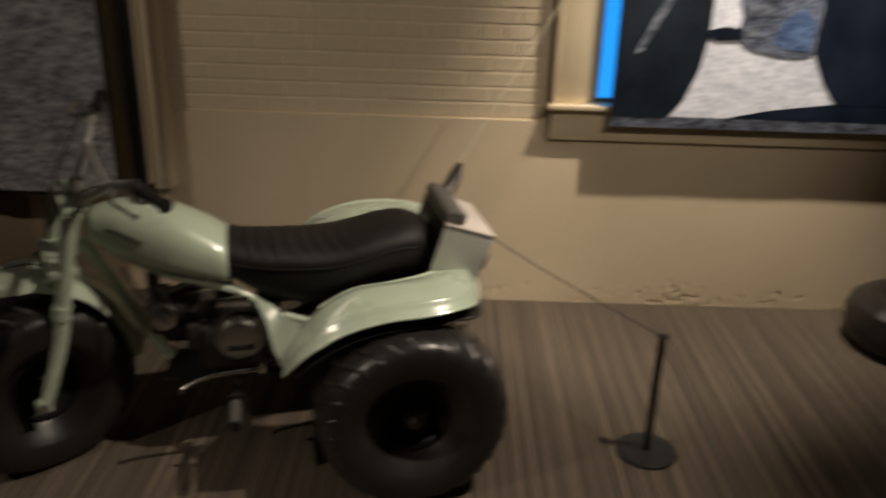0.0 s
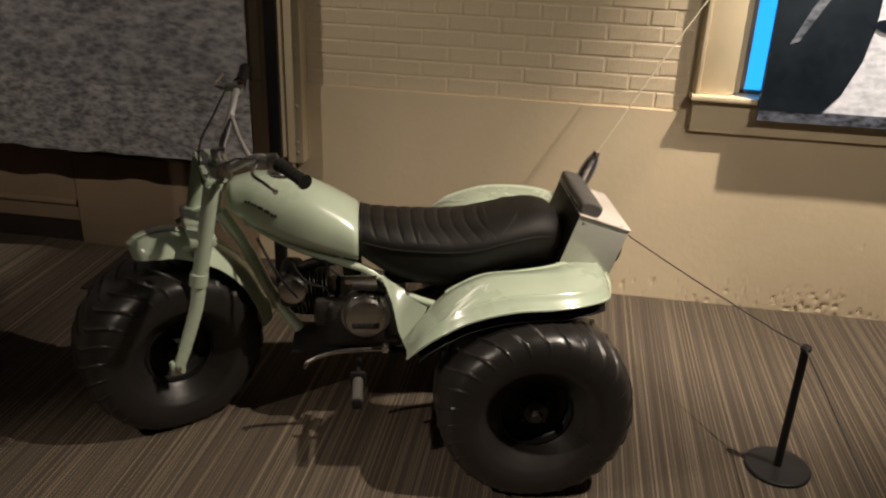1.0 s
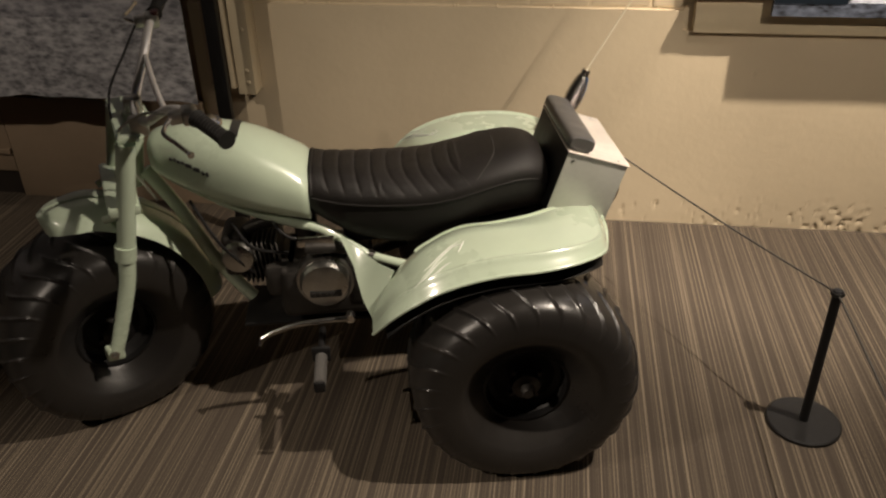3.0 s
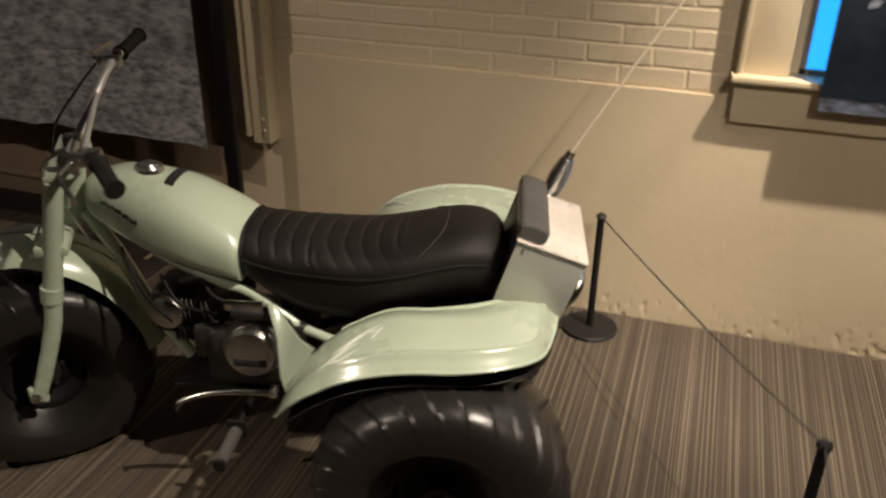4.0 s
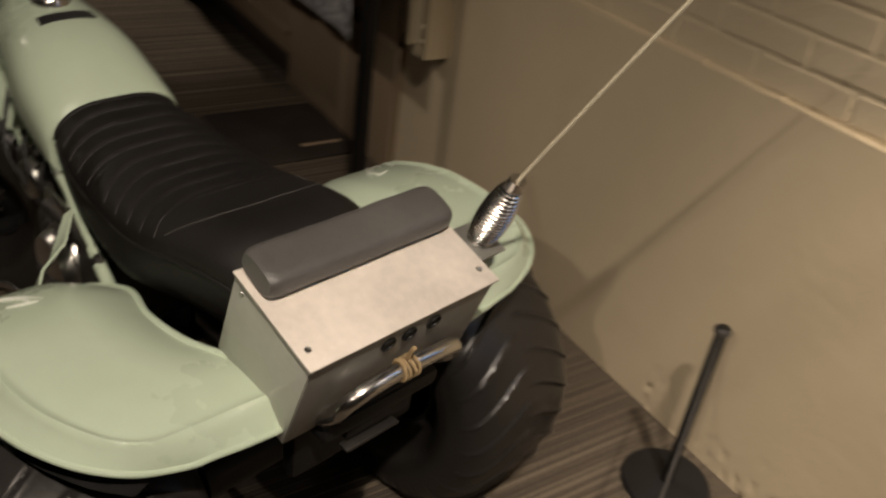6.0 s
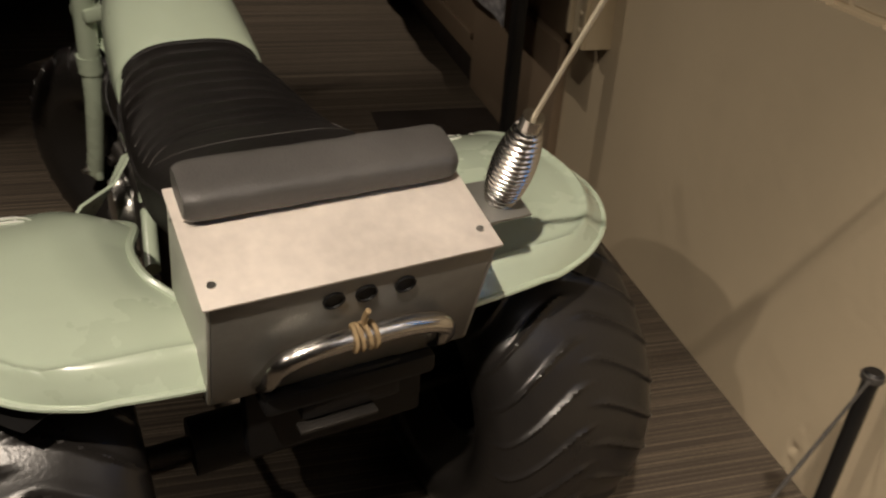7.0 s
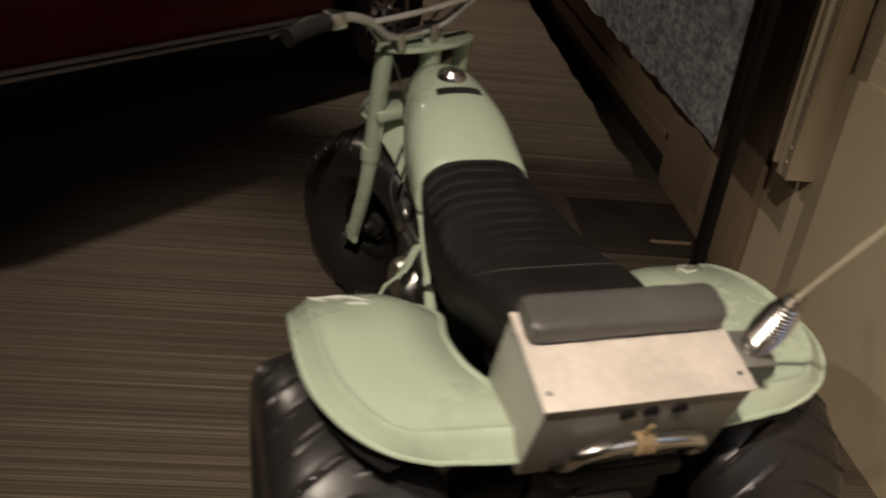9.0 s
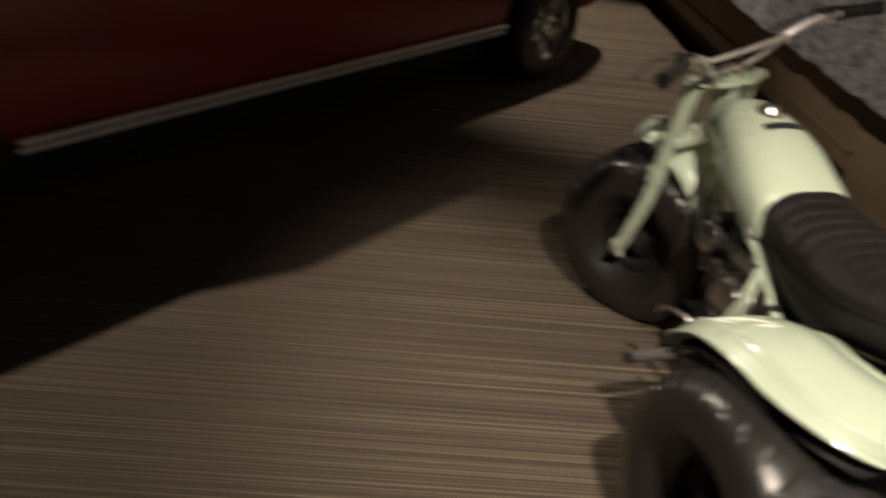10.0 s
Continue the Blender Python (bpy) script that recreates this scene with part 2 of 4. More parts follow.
def tube(pts, r, seg=12, smooth_n=0, caps=True):
    P = curve_through(pts, smooth_n) if smooth_n else [Vector(p) for p in pts]
    rad = r if callable(r) else (lambda s: r)
    rows, up = [], None
    for i, p in enumerate(P):
        d = (P[min(i + 1, len(P) - 1)] - P[max(i - 1, 0)]).normalized()
        if up is None:
            up = d.orthogonal().normalized()
        up = (up - d * up.dot(d)).normalized()
        side = d.cross(up)
        q = rad(i / (len(P) - 1))
        rows.append([p + (up * math.cos(2 * math.pi * k / seg) + side * math.sin(2 * math.pi * k / seg)) * q for k in range(seg)])
    return sheet(rows, loop_v=True, caps=caps)


def lathe(profile, seg=32, m=None, closed=False):
    """Turns a profile of (radius, height) about z, then moves it by m."""
    rows = [[(r * math.cos(2 * math.pi * k / seg), r * math.sin(2 * math.pi * k / seg), h) for k in range(seg)] for r, h in profile]
    bm = sheet(rows, loop_u=closed, loop_v=True)
    if m is not None:
        bmesh.ops.transform(bm, matrix=m, verts=bm.verts)
    bmesh.ops.remove_doubles(bm, verts=bm.verts, dist=1e-5)
    return bm


def join(*bms):
    out = bms[0]
    for b in bms[1:]:
        me = bpy.data.meshes.new("tmp")
        b.to_mesh(me)
        b.free()
        out.from_mesh(me)
        bpy.data.meshes.remove(me)
    return out


def moved(bm, m):
    bmesh.ops.transform(bm, matrix=m, verts=bm.verts)
    return bm


AXIS_Y = Euler((-math.pi / 2, 0, 0)).to_matrix().to_4x4()   # turns z into y


def interp(table, x):
    """Smooth values between the rows of a table, by its first column."""
    rows = sorted(table)
    xs = [r[0] for r in rows]
    x = min(max(x, xs[0]), xs[-1])
    i = min(max(int(np.searchsorted(xs, x)) - 1, 0), len(xs) - 2)
    h = xs[i + 1] - xs[i]
    t = (x - xs[i]) / h

    def slope(j, k):
        a, b = max(j - 1, 0), min(j + 1, len(xs) - 1)
        return (rows[b][k] - rows[a][k]) / (xs[b] - xs[a])
    out = []
    for k in range(1, len(rows[0])):
        p, q, m, n = rows[i][k], rows[i + 1][k], slope(i, k) * h, slope(i + 1, k) * h
        out.append((2 * t ** 3 - 3 * t * t + 1) * p + (t ** 3 - 2 * t * t + t) * m + (-2 * t ** 3 + 3 * t * t) * q + (t ** 3 - t * t) * n)
    return out


# ---- the room ----
WALL_Y = 2.5
tagged(as_object("floor", span(-9, 4.2, -4.6, WALL_Y + 0.3, -0.1, 0.0), CARPET, False), "brown and beige pin-striped loop carpet", "floor", kind="structure")
tagged(as_object("ceiling", span(-9, 4.2, -4.6, WALL_Y + 0.3, 3.45, 3.55), CEILING_PAINT, False), "dark painted exhibition hall ceiling", "ceiling", kind="structure")
tagged(as_object("wall_south", span(-9, 4.2, -4.8, -4.6, 0, 3.45), ROOM_PAINT, False), "plain brown painted hall wall", "wall", kind="structure")
tagged(as_object("wall_west", span(-9.2, -9, -4.6, WALL_Y + 0.3, 0, 3.45), ROOM_PAINT, False), "plain brown painted hall wall", "wall", kind="structure")
tagged(as_object("wall_east", span(4.2, 4.4, -4.6, WALL_Y + 0.3, 0, 3.45), ROOM_PAINT, False), "plain brown painted hall wall", "wall", kind="structure")

BRICK_Z = 0.858
WX0, WX1, WZ0, WZ1 = 0.985, 2.35, 0.845, 2.35       # the window's opening


def plaster_dado():
    """Smooth plaster up to the brickwork, its top edge a ragged ledge, with chips near the floor."""
    rnd = random.Random(4)
    nx, nz = 900, 70
    x0, x1 = -1.06, 4.2
    rows = []
    for i in range(nx + 1):
        x = x0 + (x1 - x0) * i / nx
        top = BRICK_Z + 0.0015 * noise.noise((x * 9, 0, 0)) + (0.006 if rnd.random() < 0.02 else 0)
        if x > 0.8:
            top = 0.787
        col = []
        for j in range(nz + 1):
            z = top * j / nz
            y = WALL_Y + 0.0035 * noise.noise((x * 2.2, 3, z * 2.2))
            chip = noise.noise((x * 42, 7, z * 60)) + 0.5 * noise.noise((x * 90, 2, z * 110)) + 0.45 * noise.noise((x * 3, 5, 0))
            near = max(0, 1 - z / 0.13)
            if near > 0 and 0.25 < x < 2.4 and chip > 0.62 - 0.22 * near:
                y += 0.009 * min(1, chip) * near ** 0.5
            spot_ = noise.noise((x * 31, 11, z * 31))
            if spot_ > 0.80 and x > 0.2:
                y += 0.005
            col.append((x, y, z))
        col.append((x, WALL_Y + 0.03, top + 0.001))
        rows.append(col)
    return sheet(rows)


wall = tagged(new("wall_north"), "cream-painted wall, plaster below old brick", "wall", kind="structure")
part("plaster", plaster_dado(), PLASTER, wall, "chipped smooth cream plaster")
part("masonry", join(span(-1.06, WX0, WALL_Y + 0.0188, WALL_Y + 0.3, 0, 3.45), span(WX1, 4.2, WALL_Y + 0.0188, WALL_Y + 0.3, 0, 3.45),
                     span(WX0, WX1, WALL_Y + 0.0188, WALL_Y + 0.3, 0, WZ0), span(WX0, WX1, WALL_Y + 0.0188, WALL_Y + 0.3, WZ1, 3.45)), MORTAR, wall, "recessed painted joints", False)
part("wall_panel", span(-9, -1.06, 2.505, WALL_Y + 0.3, 0, 3.45), BOARD_SHADED, wall, "tan panelling, darkened for the mural's shade", False)

# ---- window with its casing, the poster in front of it ----
win = tagged(new("window_1"), "cream-painted window casing with blue daylight behind", "window", kind="structure")
part("casing", join(span(0.828, 0.985, WALL_Y - 0.028, WALL_Y + 0.02, 0.945, 2.45, 0.004), span(0.834, 0.852, WALL_Y - 0.045, WALL_Y - 0.026, 0.945, 2.45, 0.004)), TRIM_PAINT, win)
part("casing", span(WX1, WX1 + 0.17, WALL_Y - 0.028, WALL_Y + 0.02, 0.945, 2.45, 0.004), TRIM_PAINT, win)
part("header", span(0.80, WX1 + 0.18, WALL_Y - 0.04, WALL_Y + 0.02, 2.45, 2.62, 0.004), TRIM_PAINT, win)
part("stool", span(0.820, WX1 + 0.19, WALL_Y - 0.070, WALL_Y + 0.05, 0.921, 0.944, 0.005), TRIM_PAINT, win, "projecting sill board")
part("apron", span(0.835, WX1 + 0.165, WALL_Y - 0.03, WALL_Y + 0.02, 0.787, 0.920, 0.004), TRIM_PAINT, win)
part("reveal", join(span(WX0, WX0 + 0.03, WALL_Y + 0.02, WALL_Y + 0.2, 0.945, WZ1), span(WX1 - 0.03, WX1, WALL_Y + 0.02, WALL_Y + 0.2, 0.945, WZ1)), TRIM_PAINT, win)
part("sash", join(span(WX0 + 0.03, WX0 + 0.05, WALL_Y + 0.03, WALL_Y + 0.07, 0.945, WZ1), span(WX0 + 0.03, WX1 - 0.03, WALL_Y + 0.03, WALL_Y + 0.07, 0.945, 0.96)), SHEET_GREY, win)
part("pane", span(WX0 + 0.05, WX1 - 0.05, WALL_Y + 0.045, WALL_Y + 0.05, 0.96, WZ1), DAYLIGHT, win, "blue daylight on frosted glass", False)


def poster():
    """A mounted photograph: dark legs of clothing as plain shapes before snow, a rocky strip below."""
    x0, x1, z0, z1, y = 1.078, 2.30, 0.868, 2.25, WALL_Y - 0.092
    ob = thing("poster", Matrix.Translation((0, 0, 0)), "mounted snow photograph with dark navy shapes, hung before window", "poster")
    part("backing", span(x0, x1, y, y + 0.02, z0, z1), BLACK_METAL, ob)
    part("picture", span(x0, x1, y - 0.003, y - 0.0005, z0, z1), PRINT_SNOW, ob, "grey-white snow print", False)
    part("rock_strip", span(x0, x1, y - 0.005, y - 0.0032, z0, z0 + 0.048), PRINT_ROCK, ob, "dark rocky strip", False)

    def flat(pts, dy):
        bm = bmesh.new()
        a = [bm.verts.new((px, y - dy, pz)) for px, pz in pts]
        b = [bm.verts.new((px, y - dy + 0.001, pz)) for px, pz in pts]
        bm.faces.new(a)
        bm.faces.new(b[::-1])
        for i in range(len(a)):
            bm.faces.new((a[i], b[i], b[(i + 1) % len(a)], a[(i + 1) % len(a)]))
        return bm
    left = [(x0, z0 + 0.045), (1.31, z0 + 0.045), (1.37, 0.99), (1.42, 1.12), (1.44, 1.25), (1.44, 1.42), (1.41, 1.62), (1.36, z1), (x0, z1)]
    part("dark_shape", flat(left, 0.007), PRINT_TEAL, ob, "dark teal cloth shape")
    part("pale_streak", flat([(1.145, 1.17), (1.175, 1.18), (1.275, 1.37), (1.30, 1.46), (1.265, 1.42), (1.20, 1.30)], 0.009), PRINT_STREAK, ob, "pale fold on the cloth")
    right = [(2.0, 0.985), (x1, 0.985), (x1, z1), (1.80, z1), (1.88, 1.45), (1.87, 1.2), (1.93, 1.08)]
    part("dark_shape", flat(right, 0.007), PRINT_NAVY, ob, "dark navy cloth shape")
    part("shade_band", flat([(1.56, 0.918), (1.75, 0.958), (2.01, 0.99), (x1, 0.99), (x1, 0.915)], 0.0062), PRINT_NAVY, ob, "dark shade on the snow")
    body = [(1.55, 1.25), (1.60, 1.205), (1.72, 1.178), (1.80, 1.172), (1.87, 1.186), (1.868, 1.2), (1.878, 1.44), (1.85, 1.62), (1.6, 1.65), (1.53, 1.45), (1.565, 1.33)]
    part("machine_shape", flat(body, 0.008), PRINT_MACHINE, ob, "blue-grey machinery shape")
    part("runner_shape", flat([(1.43, 1.252), (1.445, 1.275), (1.50, 1.288), (1.57, 1.28), (1.575, 1.24), (1.47, 1.232)], 0.009), PRINT_NAVY, ob, "dark runner shape")
    part("blue_patch", flat([(1.70, 1.23), (1.76, 1.205), (1.85, 1.20), (1.862, 1.31), (1.80, 1.37), (1.72, 1.31)], 0.010), PRINT_BLUE, ob, "blue panel shape")
    for px, pz, q in ((1.60, 1.27, 0.030), (1.63, 1.36, 0.045), (1.69, 1.42, 0.035)):
        ring = [(px + q * math.cos(a), pz + 0.7 * q * math.sin(a)) for a in [2 * math.pi * k / 14 for k in range(14)]]
        part("highlight_shape", flat(ring, 0.0105), PRINT_STREAK, ob, "pale highlight shape")
    return ob


poster()

# ---- mural, dark post and panelling beside the wall ----
def mural():
    rows = []
    x0, x1 = -7.5, -0.965
    nx = 260
    for j in range(24):
        v = j / 23
        rows.append([(x0 + (x1 - x0) * i / nx, 2.245 + 0.012 * noise.noise((i * 0.05, v * 2, 1)) + 0.02 * (1 - v) ** 3 * noise.noise((i * 0.11, 0, 4)),
                      0.556 + (2.9 - 0.556) * v + (1 - v) ** 6 * (0.014 * noise.noise((i * 0.16, 0, 0)) - 0.02 * max(0, (i / nx - 0.985) / 0.015))) for i in range(nx + 1)])
    ob = thing("mural", Matrix.Translation((0, 0, 0)), "grey printed snow fabric hanging loose along the wall", "mural")
    part("fabric", shell(rows[3:], 0.003), MURAL, ob)
    part("hem", shell(rows[:4], 0.004), MURAL_EDGE, ob, "paler frayed lower edge")
    part("batten", span(x0, x1, 2.265, 2.295, 2.84, 2.90, 0.003), BOARD_SHADED, ob)
    for x in (-1.3, -2.8, -4.3, -5.8, -7.2):
        part("wall_arm", span(x - 0.02, x + 0.02, 2.294, 2.506, 2.85, 2.89, 0.003), BOARD_SHADED, ob)
    return ob


mural()
post = thing("black_post", Matrix.Translation((-0.862, 2.25, 0)), "slim matt black square post standing by wall", "post")
part("shaft", box((0.052, 0.03, 3.4), (0, 0, 1.71), 0.004), BLACK_METAL, post)
part("foot", box((0.075, 0.06, 0.012), (0, 0, 0.006), 0.002), BLACK_METAL, post)
# thin dark square flat on the carpet, with a small paler strip
fp = thing("floor_square", Matrix.Translation((-1.47, 2.235, 0)), "thin dark square lying flat on carpet by wall", "floor mat")
part("mat", box((0.46, 0.46, 0.008), (0, 0, 0.004), 0.002), BASE_DARK, fp)
part("edge_strip", box((0.02, 0.16, 0.004), (0.13, 0.11, 0.010), 0.001), BOARD_SHADED, fp)

rail = thing("bracket_strip", Matrix.Translation((0, 0, 0)), "cream-painted metal angle strip screwed to wall", "bracket")
part("flange", span(-0.868, -0.798, 2.415, 2.427, 0.525, 3.3, 0.002), TRIM_PAINT, rail)
part("web", span(-0.810, -0.798, 2.427, 2.502, 0.525, 3.3, 0.002), TRIM_PAINT, rail)
for i, z in enumerate((0.575, 0.62, 0.78, 1.0, 1.04, 1.4, 1.8)):
    part("screw", lathe([(0, -0.006), (0.006, -0.005), (0.009, 0.0)], 10, Matrix.Translation((-0.822, 2.414, z)) @ AXIS_Y), TRIM_PAINT, rail)
jamb = thing("side_casing", Matrix.Translation((0, 0, 0)), "brown-cream boxed casing behind the post", "casing")
part("board", span(-0.99, -0.875, 2.44, 2.468, 0.55, 3.3, 0.003), BOARD_SHADED, jamb)
part("edge", span(-0.893, -0.875, 2.405, 2.44, 0.55, 3.3, 0.003), TRIM_PAINT, jamb)

part("plinth", span(-1.96, -1.061, 2.47, 2.504, 0.0, 0.46, 0.003), BOARD_SHADED, wall, "boxed plinth panel in tan darkened for shade")
part("lower_board", span(-9, -1.965, 2.475, 2.504, 0.115, 0.60, 0.003), BOARD_SHADED, wall)
part("ledge", span(-9, -1.965, 2.46, 2.485, 0.20, 0.225, 0.003), BOARD_SHADED, wall)
# the recess's shade is put into this board's dark colour
tagged(as_object("baseboard", span(-9, -1.965, 2.49, 2.504, 0.0, 0.113), BASE_DARK, False), "recessed skirting, darkened for the shade in its recess", "skirting", kind="structure")


# ---- barrier posts and rope ----
def barrier_post(at):
    ob = thing("barrier_post", Matrix.Translation(at), "low matt black barrier post on round base", "barrier post", "barrier posts")
    part("base", lathe([(0, 0.0), (0.098, 0.0), (0.101, 0.003), (0.101, 0.010), (0.097, 0.0135), (0.03, 0.0145), (0, 0.0145)], 48), BLACK_METAL, ob)
    part("shaft", tube([(0, 0, 0.012), (0, 0, 0.445)], 0.0125, 16), BLACK_METAL, ob)
    part("cap", lathe([(0.0125, 0.435), (0.0145, 0.437), (0.0145, 0.449), (0.011, 0.453), (0, 0.453)], 16), BLACK_METAL, ob)
    return ob


P1, P2, P3 = (1.106, 1.338, 0.0), (0.480, 2.366, 0.0), (1.10, -0.60, 0.0)
post_a = barrier_post(P1)
copy_thing(post_a, Matrix.Translation(P2))
copy_thing(post_a, Matrix.Translation(P3))


def rope(a, b, sag):
    pts = []
    for i in range(25):
        t = i / 24
        p = Vector(a).lerp(Vector(b), t)
        pts.append((p.x, p.y, 0.443 - sag * 4 * t * (1 - t)))
    ob = thing("rope", Matrix.Translation((0, 0, 0)), "thin dark grey cord tied between barrier posts", "rope", "barrier ropes")
    part("cord", tube(pts, 0.0028, 6), ROPE, ob)
    for q, t in ((a, 0.0), (b, 1.0)):
        part("knot", lathe([(0.0126, 0.436), (0.017, 0.438), (0.018, 0.443), (0.017, 0.448), (0.0126, 0.450)], 12, Matrix.Translation(q)), ROPE, ob)
    return ob


rope(P1, P2, 0.012)
rope(P1, P3, 0.015)


# ---- the three-wheeler ----
BIKE = Matrix.Translation((-0.543, 1.358, 0)) @ Matrix.Rotation(radians(193), 4, "Z")
bike = thing("three_wheeler", BIKE, "mint green vintage three-wheeled motorcycle with balloon tyres on carpet", "three-wheeler")
TYRE_R, TYRE_W, AXLE_Z = 0.290, 0.290, 0.272
STEER_A, RAKE, TURN_LEFT = Vector((0.175, 0, 0.85)), radians(11), radians(19)
STEER_AXIS = Vector((math.sin(RAKE), 0, -math.cos(RAKE)))
STEER = Matrix.Translation(STEER_A) @ Matrix.Rotation(-TURN_LEFT, 4, STEER_AXIS) @ Matrix.Translation(-STEER_A)
FRONT = Vector((0.365, 0, AXLE_Z))


def tyre_mesh(m, centre_z, flip=1):
    """Balloon tyre with thin diagonal lugs, flattened where it stands."""
    W, R, rim = TYRE_W / 2, TYRE_R, 0.112
    prof = []
    for k in range(65):
        a = -math.pi * 0.5 + math.pi * k / 64        # across the tread
        c, s = math.cos(a), math.sin(a)
        y = W * math.copysign(abs(s) ** 0.72, s)
        r = 0.182 + (R - 0.182) * abs(c) ** 0.46
        prof.append((r, y))
    inner = [(rim, W * 0.60), (rim + 0.012, W * 0.68), (rim + 0.034, W * 0.80), (rim + 0.055, W * 0.94)]
    prof = [(r, -y) for r, y in inner] + prof + inner[::-1]
    seg = 594
    rows = []
    for i in range(seg):
        th = 2 * math.pi * i / seg
        row = []
        for r, y in prof:
            v = abs(y) / W
            h = 0.0
            if r > 0.203:
                ph = (th / (2 * math.pi) * 27 - 1.3 * v ** 1.4 + (0.5 if y > 0 else 0)) % 1.0
                h = 0.0065 * math.cos(min(1, abs(ph - 0.5) / 0.10) * math.pi / 2) ** 2 * min(1, v * 8) * min(1, (r - 0.203) / 0.02)
            if 0.186 < r < 0.198:
                h += 0.003
            row.append(((r + h) * math.cos(th), y, (r + h) * math.sin(th)))
        rows.append(row)
    bm = moved(sheet(rows, loop_u=True), m)
    for v in bm.verts:
        if v.co.z < 0.035:
            low = 0.035 - v.co.z
            v.co.z = max(0.001, 0.035 - 0.035 * math.tanh(low / 0.035))
    return bm


def wheel(m, side=1):
    w = part("wheel", lathe([(0.03, 0.060), (0.045, 0.066), (0.055, 0.056), (0.080, 0.046), (0.094, 0.054), (0.102, 0.072), (0.113, 0.086), (0.118, 0.088)], 40, m @ AXIS_Y @ Matrix.Scale(side, 4, (0, 0, 1))), BLACK_METAL, bike, "black dished steel wheel")
    part("tyre", tyre_mesh(m, AXLE_Z), RUBBER, w, "worn black balloon tyre with diagonal lugs")
    part("rim", lathe([(0.104, -0.09), (0.112, -0.088), (0.112, 0.088), (0.104, 0.09), (0.100, 0.06), (0.100, -0.06)], 40, m @ AXIS_Y, closed=True), BLACK_METAL, w)
    part("hub", lathe([(0, 0.115), (0.013, 0.115), (0.016, 0.110), (0.016, 0.090), (0.036, 0.086), (0.038, 0.060)], 24, m @ AXIS_Y @ Matrix.Scale(side, 4, (0, 0, 1))), DARK_STEEL, w)
    for k in range(4):
        a = k * math.pi / 2 + 0.4
        part("bolt", lathe([(0, 0.012), (0.006, 0.012), (0.007, 0.0)], 6, m @ AXIS_Y @ Matrix.Scale(side, 4, (0, 0, 1)) @ Matrix.Translation((0.047 * math.cos(a), 0.047 * math.sin(a), 0.064))), DARK_STEEL, w)
    return w


AXLE_X = -0.785
wheel(Matrix.Translation((AXLE_X, 0.378, AXLE_Z)) @ Matrix.Rotation(0.3, 4, "Y"), 1)
wheel(Matrix.Translation((AXLE_X, -0.378, AXLE_Z)) @ Matrix.Rotation(1.1, 4, "Y"), -1)
wheel(STEER @ Matrix.Translation(FRONT) @ Matrix.Rotation(radians(13), 4, "Z"), 1)


# fuel tank
TANK = [(-0.262, 0.728, 0.594, 0.134), (-0.245, 0.745, 0.596, 0.136), (-0.19, 0.780, 0.607, 0.134), (-0.115, 0.818, 0.624, 0.129), (-0.03, 0.840, 0.648, 0.113),
        (0.05, 0.847, 0.683, 0.092), (0.10, 0.836, 0.708, 0.072), (0.135, 0.822, 0.735, 0.055), (0.147, 0.80, 0.755, 0.025)]


def tank_point(x, a, grow=0.0):
    zt, zb, hw = interp(TANK, x)
    zt, zb, hw = zt + grow, zb - grow, hw + grow
    mid = zb + 0.40 * (zt - zb)
    c, s = math.cos(a), math.sin(a)
    e = 0.86 if s > 0 else 0.55
    y = hw * math.copysign(abs(c) ** (0.80 if s > 0 else 0.45), c)
    z = mid + ((zt - mid) if s > 0 else (mid - zb)) * math.copysign(abs(s) ** e, s)
    return (x, y, z)


def loft_x(xs, point, n=48):
    return sheet([[point(x, 2 * math.pi * k / n) for k in range(n)] for x in xs], loop_v=True, caps=True)


smooth_x = [0.147 - 0.409 * (0.5 - 0.5 * math.cos(math.pi * k / 40)) for k in range(41)]
tank = part("fuel_tank", loft_x(smooth_x, tank_point), MINT, bike, "glossy mint green teardrop fuel tank")
CAP = Matrix.Translation((-0.016, 0.0, tank_point(-0.016, radians(90), 0.0)[2] + 0.001)) @ Matrix.Rotation(-0.10, 4, "Y")
part("fuel_cap", lathe([(0.036, -0.004), (0.034, 0.006), (0.030, 0.010), (0.022, 0.008), (0.018, 0.014), (0.008, 0.016), (0, 0.016)], 32, CAP), CHROME, tank, "round chrome fuel cap")


def on_tank(x, a0, a1, n=6, grow=0.003):
    return [tank_point(x, a0 + (a1 - a0) * k / n, grow) for k in range(n + 1)]


part("caution_plate", shell([on_tank(-0.094 + 0.022 * k / 4, radians(70), radians(110), 10) for k in range(5)], 0.002), BADGE, tank, "dark oblong caution label")
for side in (1, -1):
    rnd = random.Random(3)
    x = 0.080
    for k in range(5):
        w = 0.016
        a0 = 0.20 - 0.035 * k
        a0, a1 = (a0, a0 + 0.085) if side > 0 else (math.pi - a0 - 0.085, math.pi - a0)
        bars = []
        for q, dx in enumerate((0.0, 0.0055, 0.011) if k in (2, 3) else (0.0, 0.012)):
            bars.append(shell([on_tank(x - dx - 0.0045 * j, a0, a1, 4, 0.004) for j in range(2)], 0.003))
        am = (a0 + a1) / 2
        bars.append(shell([on_tank(x - 0.016 * j / 3, am - 0.012, am + 0.012, 2, 0.004) for j in range(4)], 0.003))
        part("badge", join(*bars), BADGE, tank, "raised dark badge mark")
        x -= w + 0.004

